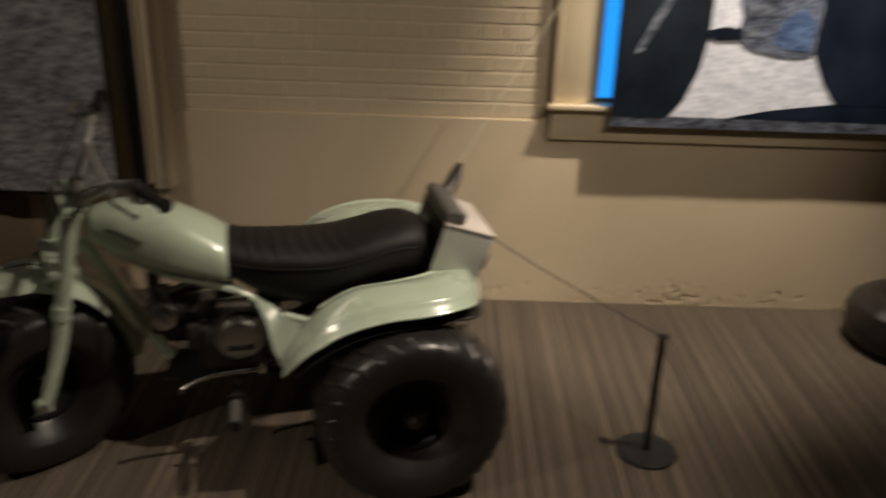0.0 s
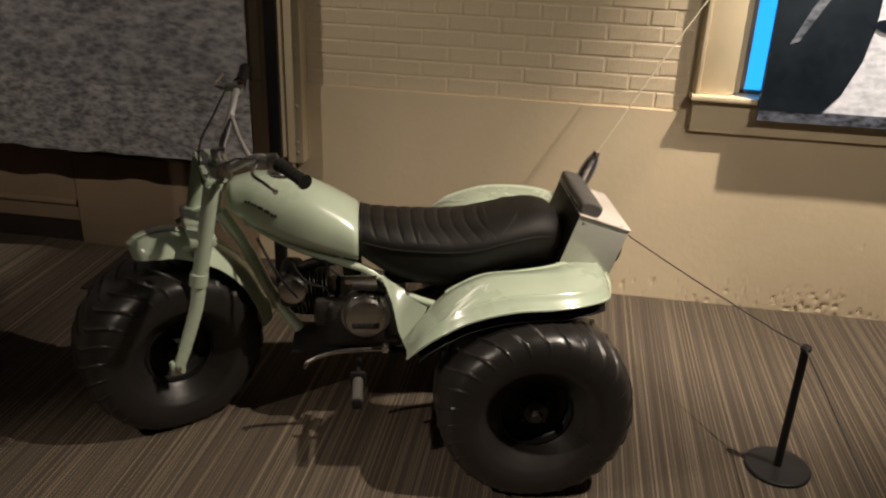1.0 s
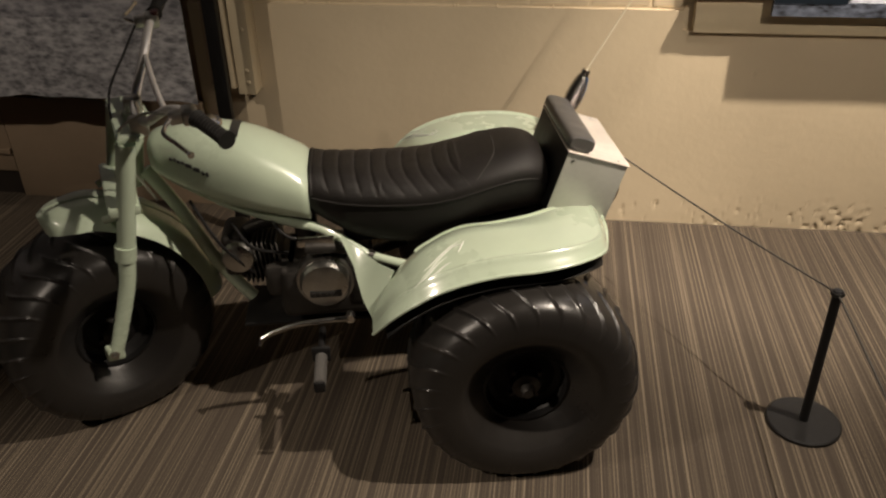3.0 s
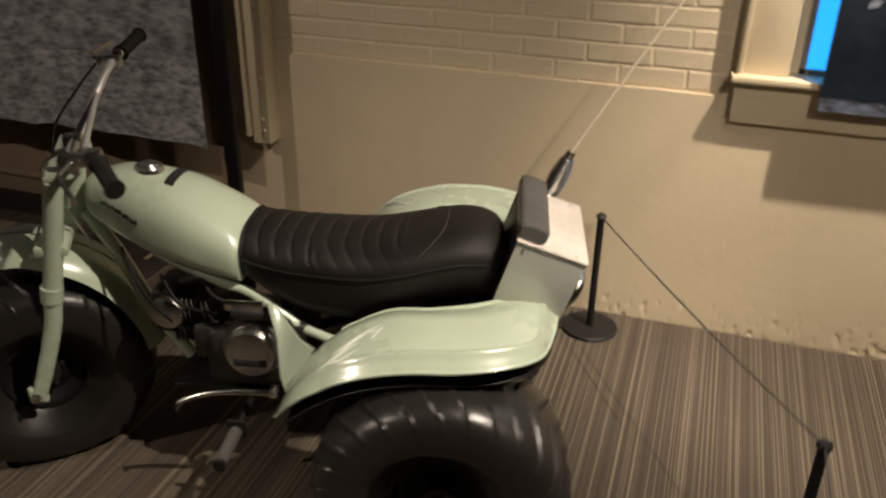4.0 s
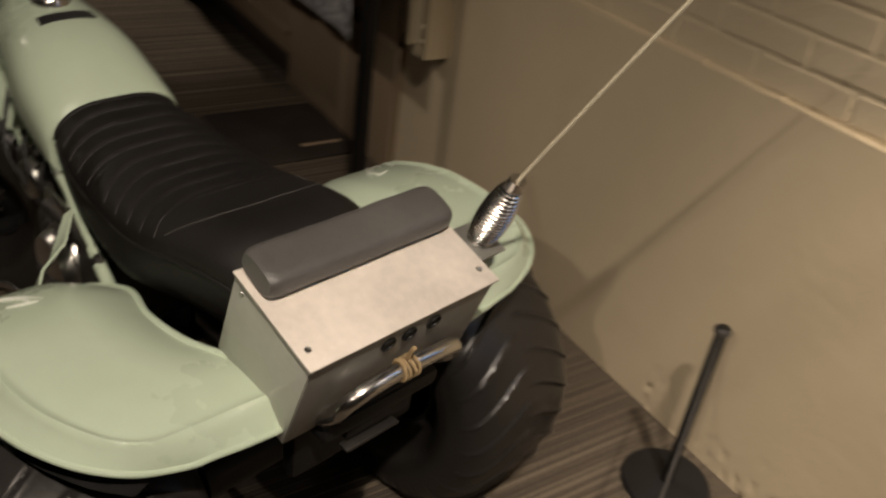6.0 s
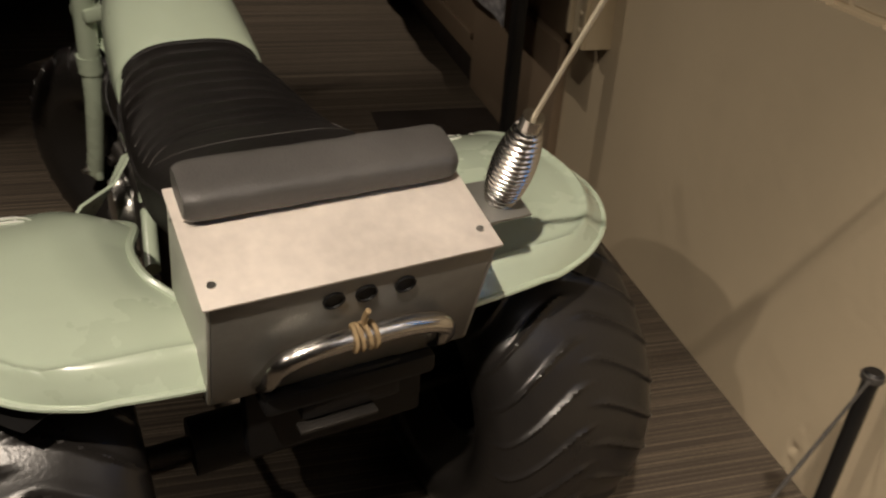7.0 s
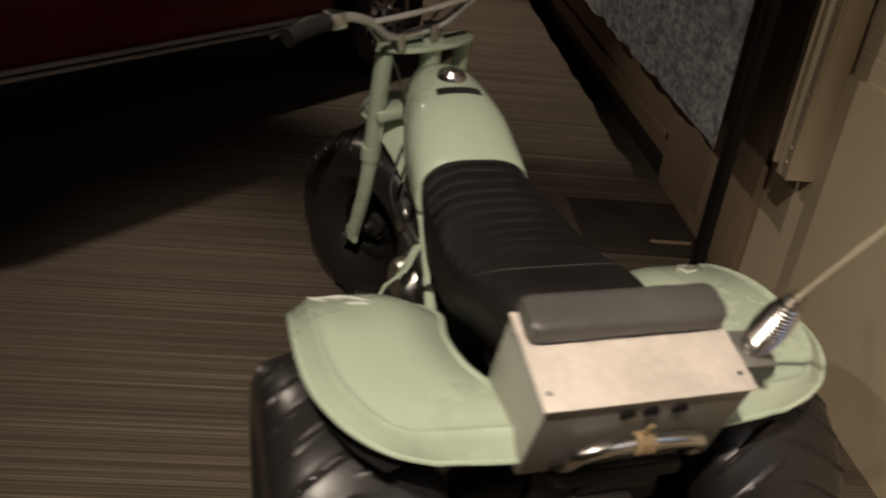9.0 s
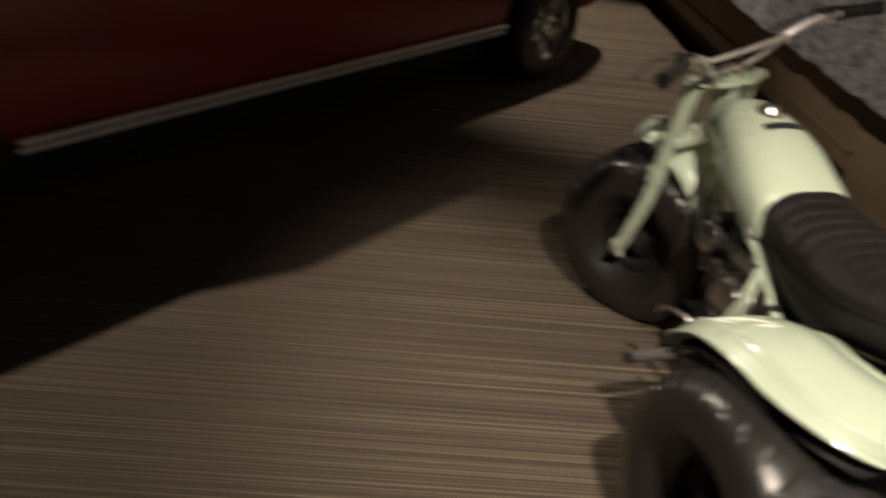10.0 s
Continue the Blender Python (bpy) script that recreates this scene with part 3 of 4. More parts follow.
# seat
SEAT = [(-0.262, 0.730, 0.602, 0.118), (-0.30, 0.722, 0.575, 0.128), (-0.37, 0.713, 0.530, 0.142), (-0.45, 0.709, 0.505, 0.150), (-0.53, 0.708, 0.497, 0.155),
        (-0.60, 0.713, 0.520, 0.158), (-0.67, 0.728, 0.548, 0.158), (-0.74, 0.746, 0.566, 0.152), (-0.81, 0.757, 0.574, 0.142), (-0.86, 0.750, 0.578, 0.128), (-0.89, 0.728, 0.582, 0.11), (-0.905, 0.69, 0.59, 0.08)]


def seat_point(x, a):
    zt, zb, hw = interp(SEAT, x)
    shoulder = zt - 0.055
    c, s = math.cos(a), math.sin(a)
    y = hw * math.copysign(abs(c) ** 0.62, c)
    if s > 0:
        z = shoulder + (zt - shoulder) * abs(s) ** 0.75
        y *= 1 - 0.16 * s
        if -0.66 < x < -0.275:
            ph = ((x + 0.275 + 0.10 * (abs(y) / hw) ** 3 * (0.5 if x < -0.45 else 0.2)) / 0.0425) % 1.0
            g = max(0, 1 - abs(ph - 0.5) / 0.13)
            z -= 0.0035 * g * min(1, s * 2)
            z += 0.0022 * math.sin(math.pi * ((ph + 0.5) % 1)) * s
    else:
        z = shoulder - (shoulder - zb) * abs(s) ** 0.6
    return (x, y, z)


seat = part("seat", loft_x([-0.262 - 0.643 * k / 190 for k in range(191)], seat_point, 64), BLACK_VINYL, bike, "black vinyl saddle with stitched cross ribs")
for side in (1, -1):
    part("piping", tube([(x, side * (interp(SEAT, x)[2] + 0.001), interp(SEAT, x)[0] - 0.062) for x in [-0.27 - 0.59 * k / 30 for k in range(31)]], 0.003, 8), BLACK_VINYL, seat)
for k in range(9):
    x = -0.275 - 0.0425 * (k + 0.5)
    pts = []
    for q in range(25):
        a = math.pi * (0.06 + 0.88 * q / 24)
        p = Vector(seat_point(x, a))
        vv = min(1.0, abs(p.y) / interp(SEAT, x)[2])
        p = Vector(seat_point(x - 0.10 * vv ** 3 * (0.5 if x < -0.45 else 0.2), a))
        pts.append(p + Vector((0, 0, 0.0006)))
    part("stitching", tube(pts, 0.0011, 6), STITCH, seat, "pale stitched seam")
part("stitching", tube([Vector(seat_point(-0.70 - 0.06 * math.sin(math.pi * q / 24), math.pi * (0.10 + 0.80 * q / 24))) + Vector((0, 0, 0.0006)) for q in range(25)], 0.0012, 6), STITCH, seat, "pale stitched seam")
part("seat_band", tube([seat_point(-0.268, math.pi * k / 20) for k in range(21)], 0.005, 8), BLACK_VINYL, seat)

# rear mudguards
GUARD = [(0.00, -0.408, 0.412), (0.12, -0.45, 0.488), (0.25, -0.52, 0.562), (0.40, -0.60, 0.607), (0.55, -0.70, 0.634), (0.70, -0.80, 0.640), (0.85, -0.91, 0.636), (0.94, -0.985, 0.624), (1.0, -1.034, 0.607)]


def guard_point(u, v, side, drop=0.0):
    """u: front to rear; v: 0 at the saddle, 1 at the outer lip."""
    x, z = interp(GUARD, u)
    inner = interp([(0, 0.27), (0.2, 0.215), (0.45, 0.178), (0.6, 0.196), (0.74, 0.192), (0.84, 0.165), (0.92, 0.135), (1.0, 0.12)], u)[0]
    outer = interp([(0, 0.385), (0.1, 0.418), (0.25, 0.440), (0.5, 0.455), (0.68, 0.455), (0.78, 0.446), (0.86, 0.425), (0.92, 0.395), (0.97, 0.350), (1.0, 0.29)], u)[0]
    y = inner + (outer - inner) * v
    back = 0.055 * max(0, (u - 0.8) / 0.2) ** 2 * v ** 2
    x += back * 0.4
    sv, su = (1 - v) * (outer - inner), (1 - u) * 0.80          # distances to the outer and the rear edge
    d = -0.012 * math.log(math.exp(-sv / 0.012) + math.exp(-su / 0.012)) + 0.004
    run = min(1, u * 4)
    z -= 0.024 * min(1, max(0, (0.036 - d) / 0.036)) ** 1.3 * run
    z -= 0.012 * max(0, (v - 0.55) / 0.45) ** 2 * (1 - max(0, (u - 0.7) / 0.3)) * run
    inn = max(0, (0.38 - v) / 0.38)
    z -= 0.042 * inn ** 1.6 * float(np.interp(u, [0, 0.35, 0.6, 1], [0.4, 1.0, 0.9, 0.1]))
    z += 0.0065 * math.exp(-((d - 0.036) / 0.0075) ** 2) * run
    if side < 0:                      # the far guard is bent up and out a little
        y, z = y + 0.022 * v, z + 0.022 * min(1, u * 3)
    return (x, side * y, z - drop)


US = [k / 112 for k in range(113)]
VS = [k / 64 for k in range(65)]
for side in (1, -1):
    g = part("mudguard", shell([[guard_point(u, v, side) for v in VS] for u in US], 0.004), MINT, bike, "broad glossy mint green rear mudguard")
    part("lip", tube([guard_point(u, 1.0, side) for u in US] + [guard_point(1.0, v, side) for v in VS[-2::-1]], 0.0045, 8), MINT, g)
    part("inner_roll", tube([guard_point(u, 0.0, side) for u in US[30:108]], 0.0065, 8), MINT, g)
    part("liner", shell([[guard_point(0.10 + 0.86 * u, v * 0.96, side, 0.022 + 0.03 * v) for v in VS[::2]] for u in US[::2]], 0.008), BLACK_METAL, g, "matt black underside")
    strokes = [((0.27, 0.80), (0.44, 0.52)), ((0.29, 0.70), (0.46, 0.47)), ((0.24, 0.88), (0.40, 0.66)), ((0.30, 0.86), (0.41, 0.76)), ((0.42, 0.52), (0.46, 0.55)), ((0.44, 0.64), (0.47, 0.50))]
    for (u0, v0), (u1, v1) in strokes:
        pts = [Vector(guard_point(u0 + (u1 - u0) * k / 6, v0 + (v1 - v0) * k / 6 + 0.012 * math.sin(k), side)) + Vector((0, 0, 0.0012)) for k in range(7)]
        part("scratch", tube(pts, lambda s: 0.0006 + 0.0014 * math.sin(math.pi * s), 6), SCRATCH, g, "pale scuffed stroke")

# frame
for side in (1, -1):
    part("frame_tube", tube([(0.10, 0.0, 0.69), (-0.05, side * 0.05, 0.625), (-0.20, side * 0.10, 0.592), (-0.28, side * 0.112, 0.572), (-0.35, side * 0.120, 0.530), (-0.42, side * 0.130, 0.485), (-0.55, side * 0.15, 0.45)], 0.013, 12, 8), MINT, bike)
    gus = [[(-0.335, side * 0.135, 0.565), (-0.335, side * 0.15, 0.56)], [(-0.385, side * 0.175, 0.535), (-0.365, side * 0.195, 0.50)], [(-0.43, side * 0.235, 0.525), (-0.385, side * 0.255, 0.43)], [(-0.47, side * 0.26, 0.515), (-0.408, side * 0.285, 0.385)]]
    part("gusset", shell([curve_through(list(r), 6) for r in gus], 0.005), MINT, bike, "mint green folded frame gusset")
part("head_tube", tube([STEER_A + STEER_AXIS * -0.02, STEER_A + STEER_AXIS * 0.17], 0.028, 20), MINT, bike)
part("down_tube", tube([(0.17, 0, 0.72), (0.10, 0, 0.60), (0.02, 0, 0.42), (-0.06, 0, 0.30)], 0.019, 14, 6), MINT, bike)
part("axle", tube([(AXLE_X, -0.32, AXLE_Z), (AXLE_X, 0.32, AXLE_Z)], 0.018, 16), DARK_STEEL, bike)
part("axle_housing", join(tube([(AXLE_X, -0.16, AXLE_Z), (AXLE_X, 0.16, AXLE_Z)], 0.045, 20), box((0.40, 0.05, 0.08), (-0.60, -0.07, 0.29), 0.015)), BLACK_METAL, bike, "black chain case")
part("rear_subframe", join(box((0.34, 0.22, 0.03), (-0.88, 0, 0.545), 0.008), box((0.03, 0.24, 0.14), (-0.98, 0, 0.49), 0.008)), BLACK_METAL, bike)

# engine
eng = part("engine", join(box((0.26, 0.22, 0.17), (-0.285, 0.03, 0.385), 0.03, 3), box((0.10, 0.20, 0.10), (-0.17, 0.03, 0.42), 0.02, 2)), DARK_STEEL, bike, "grimy cast engine block")
COVER = Matrix.Translation((-0.285, 0.135, 0.425)) @ AXIS_Y @ Matrix.Diagonal((0.88, 0.88, 1, 1))
part("side_cover", lathe([(0.092, -0.03), (0.092, 0.0), (0.088, 0.010), (0.080, 0.012), (0.078, 0.026), (0.072, 0.032), (0.070, 0.038), (0.030, 0.044), (0, 0.044)], 48, COVER), ALLOY, eng, "round polished alloy engine cover")
part("badge_plate", box((0.086, 0.006, 0.022), (-0.285, 0.177, 0.405), 0.003), BADGE, eng)
for k in range(5):
    part("badge_mark", box((0.010, 0.003, 0.013), (-0.252 - 0.0165 * k, 0.181, 0.405), 0.001), DARK_STEEL, eng)
part("clutch_cover", join(box((0.09, 0.03, 0.17), (-0.385, 0.13, 0.42), 0.02, 3), tube([(-0.40, 0.12, 0.49), (-0.33, 0.13, 0.52), (-0.24, 0.14, 0.53)], 0.018, 12, 5)), DARK_STEEL, eng)
for k in range(9):
    part("cooling_fin", box((0.005, 0.15, 0.125), (-0.165 + 0.0125 * k, 0.03, 0.47), 0.002, 1, Matrix.Rotation(0.12, 4, "Y")), DARK_STEEL, eng)
part("cylinder_head", box((0.07, 0.13, 0.13), (-0.045, 0.03, 0.487), 0.02, 3), DARK_STEEL, eng)
part("head_cap", lathe([(0.046, -0.012), (0.046, 0.004), (0.040, 0.014), (0.034, 0.016), (0.010, 0.020), (0, 0.020)], 32, Matrix.Translation((-0.055, 0.098, 0.490)) @ AXIS_Y), ALLOY, eng, "round alloy head cap")
part("carburettor", join(box((0.06, 0.06, 0.08), (-0.24, 0.05, 0.565), 0.012, 2), tube([(-0.20, 0.05, 0.575), (-0.12, 0.04, 0.56), (-0.06, 0.03, 0.53)], 0.017, 12, 5)), DARK_STEEL, eng)
part("air_box", box((0.16, 0.16, 0.10), (-0.42, 0.0, 0.55), 0.02, 2), BLACK_METAL, bike)
for k, (a, b, c) in enumerate((((-0.05, 0.10, 0.60), (-0.10, 0.12, 0.53), (-0.19, 0.11, 0.50)), ((0.05, 0.08, 0.66), (-0.02, 0.13, 0.55), (-0.09, 0.10, 0.44)), ((-0.15, 0.09, 0.60), (-0.20, 0.13, 0.56), (-0.30, 0.12, 0.53)))):
    part("cable", tube([a, b, c], 0.0045, 8, 8), BLACK_METAL, bike)
part("heat_shield", box((0.10, 0.012, 0.03), (-0.27, 0.135, 0.545), 0.004), CHROME, eng)
part("exhaust_pipe", tube([(-0.03, -0.02, 0.43), (0.02, -0.06, 0.36), (-0.08, -0.13, 0.30), (-0.30, -0.16, 0.30), (-0.52, -0.17, 0.36)], 0.017, 14, 8), DARK_STEEL, bike)
part("skid_plate", box((0.42, 0.20, 0.012), (-0.25, 0, 0.265), 0.004), BLACK_METAL, bike)

# gear lever and foot pegs
part("gear_lever", join(tube([(-0.345, 0.20, 0.335), (-0.28, 0.205, 0.336), (-0.20, 0.21, 0.332), (-0.135, 0.215, 0.315), (-0.105, 0.22, 0.300)], lambda s: 0.0085 - 0.002 * s, 12, 6),
                        tube([(-0.105, 0.215, 0.302), (-0.098, 0.222, 0.280)], 0.0065, 10), lathe([(0.013, -0.015), (0.014, 0.0), (0.012, 0.012), (0, 0.013)], 16, Matrix.Translation((-0.345, 0.195, 0.335)) @ AXIS_Y)), CHROME, bike, "worn chrome gear lever")
for side in (1, -1):
    p = part("foot_peg", tube([(-0.262, side * 0.14, 0.262), (-0.262, side * 0.27, 0.258)], 0.010, 12), BLACK_METAL, bike)
    prof = [(0.0, -0.002)]
    for k in range(16):
        prof += [(0.0135, k * 0.0072), (0.0165, k * 0.0072 + 0.002), (0.0165, k * 0.0072 + 0.0045), (0.0135, k * 0.0072 + 0.0065)]
    prof += [(0.0, 0.116)]
    part("rubber", lathe(prof, 20, Matrix.Translation((-0.262, side * 0.262, 0.258)) @ AXIS_Y @ Matrix.Scale(side, 4, (0, 0, 1))), GREY_VINYL, p, "ribbed grey foot rubber")
    part("end_stop", box((0.03, 0.010, 0.034), (-0.262, side * 0.388, 0.258), 0.006), BLACK_METAL, p)
    part("bracket", box((0.05, 0.012, 0.05), (-0.262, side * 0.255, 0.262), 0.006), BLACK_METAL, p)
part("brake_pedal", tube([(-0.30, -0.15, 0.30), (-0.20, -0.20, 0.28), (-0.10, -0.24, 0.29)], 0.008, 10, 6), CHROME, bike)

# steering: forks, yokes, handlebar
for side in (1, -1):
    top = Vector((0.205, side * 0.122, 0.855))
    knee = Vector((0.268, side * 0.128, 0.54))
    end = Vector((0.360, side * 0.140, 0.245))
    leg = part("fork_leg", moved(tube([top, top.lerp(knee, 0.5), knee], 0.024, 20), STEER), MINT, bike, "mint green fork leg")
    part("lower_leg", moved(tube([knee, knee.lerp(end, 0.3) + Vector((-0.010, 0, 0)), knee.lerp(end, 0.75) + Vector((-0.006, 0, 0)), end], lambda s: 0.023 - 0.003 * s, 20, 6), STEER), MINT, leg)
    part("collar", moved(tube([knee + Vector((-0.004, 0, 0.035)), knee + Vector((0.003, 0, -0.006))], 0.028, 20), STEER), MINT, leg)
    part("axle_lug", moved(box((0.050, 0.022, 0.055), end + Vector((0, 0, 0.008)), 0.010, 3), STEER), MINT, leg)
    part("axle_nut", moved(lathe([(0.013, 0.0), (0.013, 0.012), (0.007, 0.013), (0.007, 0.022), (0, 0.022)], 6, Matrix.Translation(end + Vector((0, side * 0.010, 0.012))) @ AXIS_Y @ Matrix.Scale(side, 4, (0, 0, 1))), STEER), ALLOY, leg)
def yoke_plate():
    """A plate that widens to the two fork tops, rounded at the stem."""
    out = [(0.225, 0.135), (0.175, 0.135), (0.150, 0.110), (0.135, 0.045), (0.130, 0.0)]
    ring = out + [(x, -y) for x, y in out[-2::-1]]
    bm = bmesh.new()
    lo = [bm.verts.new((x, y, 0.859)) for x, y in ring]
    hi = [bm.verts.new((x, y, 0.873)) for x, y in ring]
    bm.faces.new(lo[::-1])
    bm.faces.new(hi)
    for k in range(len(ring)):
        bm.faces.new((lo[k], lo[(k + 1) % len(ring)], hi[(k + 1) % len(ring)], hi[k]))
    bmesh.ops.bevel(bm, geom=list(bm.edges), offset=0.003, segments=2, affect="EDGES")
    return bm


yoke = part("top_yoke", moved(join(yoke_plate(), lathe([(0.026, 0.0), (0.026, 0.012), (0.016, 0.016), (0.016, 0.026), (0, 0.027)], 24, Matrix.Translation((0.17, 0, 0.873)))), STEER), MINT, bike, "mint green top yoke")
part("lower_yoke", moved(box((0.08, 0.28, 0.03), (0.245, 0, 0.675), 0.008), STEER), MINT, bike)
part("stem_nut", moved(lathe([(0.022, 0.0), (0.022, 0.012), (0.012, 0.014), (0, 0.015)], 6, Matrix.Translation((0.165, 0, 0.895))), STEER), ALLOY, yoke, "rusty stem nut")
BAR_Y, BAR_Z = 0.065, 0.0
half_bar = [(0.0125, 0.40, 1.028), (0.05, 0.30, 1.025), (0.078, 0.225, 1.016), (0.108, 0.15, 0.978), (0.148, 0.08, 0.918), (0.165, 0.0, 0.905)]
bar = half_bar + [(x, -y, z) for x, y, z in half_bar[-2::-1]]
STEER_BAR = STEER @ Matrix.Translation((0, BAR_Y, BAR_Z)) @ Matrix.Translation((0, 0, 0.95)) @ Matrix.Rotation(radians(-6), 4, "X") @ Matrix.Translation((0, 0, -0.95))
hb = part("handlebar", moved(tube(bar, 0.011, 14, 8), STEER_BAR), TRIM_ALLOY, bike, "bent chrome handlebar")
part("crossbar", moved(tube([(0.105, 0.155, 0.980), (0.108, 0, 0.974), (0.105, -0.155, 0.980)], 0.007, 12, 4), STEER_BAR), TRIM_ALLOY, hb)
for side in (1, -1):
    part("clamp", moved(box((0.045, 0.028, 0.055), (0.165, side * 0.05, 0.895), 0.008, 2), STEER_BAR), ALLOY, hb)
    a, b = Vector((0.0105, side * 0.405, 1.028)), Vector((0.052, side * 0.290, 1.0245))
    prof = lambda s: 0.0165 + 0.0012 * math.sin(s * 70) + (0.004 if s > 0.93 or s < 0.05 else 0)
    part("grip", moved(tube([a.lerp(b, k / 40) for k in range(41)], prof, 16), STEER_BAR), RUBBER_GRIP, hb, "ribbed black rubber grip")
    hold = b.lerp(Vector((0.078, side * 0.225, 1.016)), 0.45)
    part("lever_perch", moved(join(box((0.035, 0.04, 0.04), hold, 0.008, 2), box((0.03, 0.025, 0.03), hold + Vector((0.03, 0, 0)), 0.006, 2)), STEER_BAR), ALLOY, hb)
    part("lever", moved(tube([hold + Vector((0.04, 0, 0)), hold + Vector((0.065, side * 0.05, -0.004)), hold + Vector((0.045, side * 0.10, -0.008)), hold + Vector((0.025, side * 0.15, -0.010))], lambda s: 0.0055 - 0.001 * s + (0.003 if s > 0.95 else 0), 10, 8), STEER_BAR), CHROME, hb)
    part("cable", moved(tube([hold + Vector((0.045, -side * 0.02, 0.0)), Vector((0.155, side * 0.16, 0.985)), Vector((0.215, side * 0.09, 0.91)), Vector((0.215, side * 0.03, 0.80)), Vector((0.16, side * 0.04, 0.66))], 0.0034, 8, 10), STEER_BAR), ALLOY if side > 0 else BLACK_METAL, hb)
part("kill_switch", moved(lathe([(0, 0.0), (0.011, 0.0), (0.011, 0.012), (0, 0.013)], 16, Matrix.Translation((0.055, -0.255, 1.036))), STEER_BAR), RED_LENS, hb, "red button")


# front mudguard
def front_guard(a, v, drop=0.0):
    r = float(np.interp(a, [66, 80, 95, 120, 150, 172], [0.365, 0.392, 0.398, 0.378, 0.350, 0.340])) - drop
    half = float(np.interp(a, [76, 78, 82, 90, 104, 130, 172], [0.025, 0.062, 0.086, 0.104, 0.108, 0.10, 0.085]))
    y = half * (2 * v - 1)
    r -= 0.045 * abs(2 * v - 1) ** 3.0
    return (FRONT.x + r * math.cos(radians(a)), y, FRONT.z + r * math.sin(radians(a)))


fg = part("front_mudguard", moved(shell([[front_guard(76 + 96 * i / 48, j / 24) for j in range(25)] for i in range(49)], 0.004), STEER), MINT, bike, "mint green front mudguard")
part("rib", moved(tube([front_guard(79 + 81 * i / 30, 0.5) for i in range(31)], 0.004, 8), STEER), MINT, fg)
for sd in (1, -1):
    part("stay", moved(tube([(0.25, sd * 0.115, 0.66), (0.30, sd * 0.10, 0.645)], 0.010, 10), STEER), MINT, fg)

# rear carrier box
TILT = math.atan2(0.05, 0.157)
BOX = Matrix.Translation((-1.088, 0.006, 0.729)) @ Matrix.Rotation(-TILT, 4, "Y")     # x along the lid to the front, z out of the lid
BW, BD, BH = 0.163, 0.165, 0.175
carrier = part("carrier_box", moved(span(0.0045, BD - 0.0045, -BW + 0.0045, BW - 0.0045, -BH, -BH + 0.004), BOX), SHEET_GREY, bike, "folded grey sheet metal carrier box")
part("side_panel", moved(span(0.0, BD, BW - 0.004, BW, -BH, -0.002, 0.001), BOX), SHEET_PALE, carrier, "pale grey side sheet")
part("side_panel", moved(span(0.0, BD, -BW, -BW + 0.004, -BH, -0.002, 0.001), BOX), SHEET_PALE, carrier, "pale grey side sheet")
part("front_panel", moved(span(BD - 0.004, BD, -BW + 0.0045, BW - 0.0045, -BH, -0.002, 0.001), BOX), BLACK_METAL, carrier)
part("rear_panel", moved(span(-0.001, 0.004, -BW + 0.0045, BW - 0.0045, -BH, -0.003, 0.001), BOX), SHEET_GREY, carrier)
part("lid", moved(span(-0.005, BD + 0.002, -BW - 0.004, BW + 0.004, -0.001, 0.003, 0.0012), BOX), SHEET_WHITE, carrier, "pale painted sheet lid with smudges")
for x, y in ((0.024, BW - 0.012), (0.024, -BW + 0.012)):
    part("screw", moved(lathe([(0.0048, 0.003), (0.0042, 0.0042), (0.0015, 0.0045), (0, 0.0036)], 16), BOX @ Matrix.Translation((x, y, 0))), ALLOY, carrier)
part("side_screw", moved(lathe([(0.005, 0.0), (0.004, 0.002), (0, 0.002)], 12, AXIS_Y), BOX @ Matrix.Translation((0.145, BW, -0.02))), ALLOY, carrier)
for y in (0.03, -0.007, -0.053):
    part("vent_hole", moved(lathe([(0.0125, 0.0), (0.0125, 0.003), (0.0105, 0.0035), (0.010, 0.001), (0, 0.001)], 20, Matrix.Rotation(-math.pi / 2, 4, "Y")), BOX @ Matrix.Translation((-0.0012, y, -0.032))), BLACK_METAL, carrier, "round dark hole")


def cushion():
    """A padded bar along the lid's front edge."""
    rows = []
    L = 0.157
    for i in range(49):
        t = i / 48
        y = -L + 2 * L * t
        e = min(1, min(t, 1 - t) / 0.06)
        k = math.sqrt(max(0.0, 1 - (1 - e) ** 2)) * 0.16 + 0.84
        ring = []
        for q in range(28):
            a = 2 * math.pi * q / 28
            c, s = math.cos(a), math.sin(a)
            px = 0.136 + 0.036 * k * math.copysign(abs(c) ** 0.6, c)
            pz = 0.0235 + 0.0205 * k * math.copysign(abs(s) ** 0.55, s) + 0.002 * noise.noise((t * 7, c, s))
            ring.append((px, y, pz))
        rows.append(ring)
    return sheet(rows, loop_v=True, caps=True)


part("cushion", moved(cushion(), BOX), GREY_VINYL, carrier, "dark grey padded vinyl bar")
GX, GZ = -1.088, 0.648
grab = part("grab_bar", tube([(-0.93, 0.100, 0.53), (-1.00, 0.106, 0.555), (GX + 0.03, 0.108, 0.595), (GX + 0.006, 0.096, 0.632), (GX, 0.06, GZ - 0.002), (GX, 0.0, GZ), (GX, -0.06, GZ - 0.002), (GX + 0.006, -0.096, 0.632), (GX + 0.03, -0.108, 0.595), (-1.00, -0.106, 0.555), (-0.93, -0.100, 0.53)], 0.0125, 16, 8), CHROME, bike, "bent chrome grab bar")
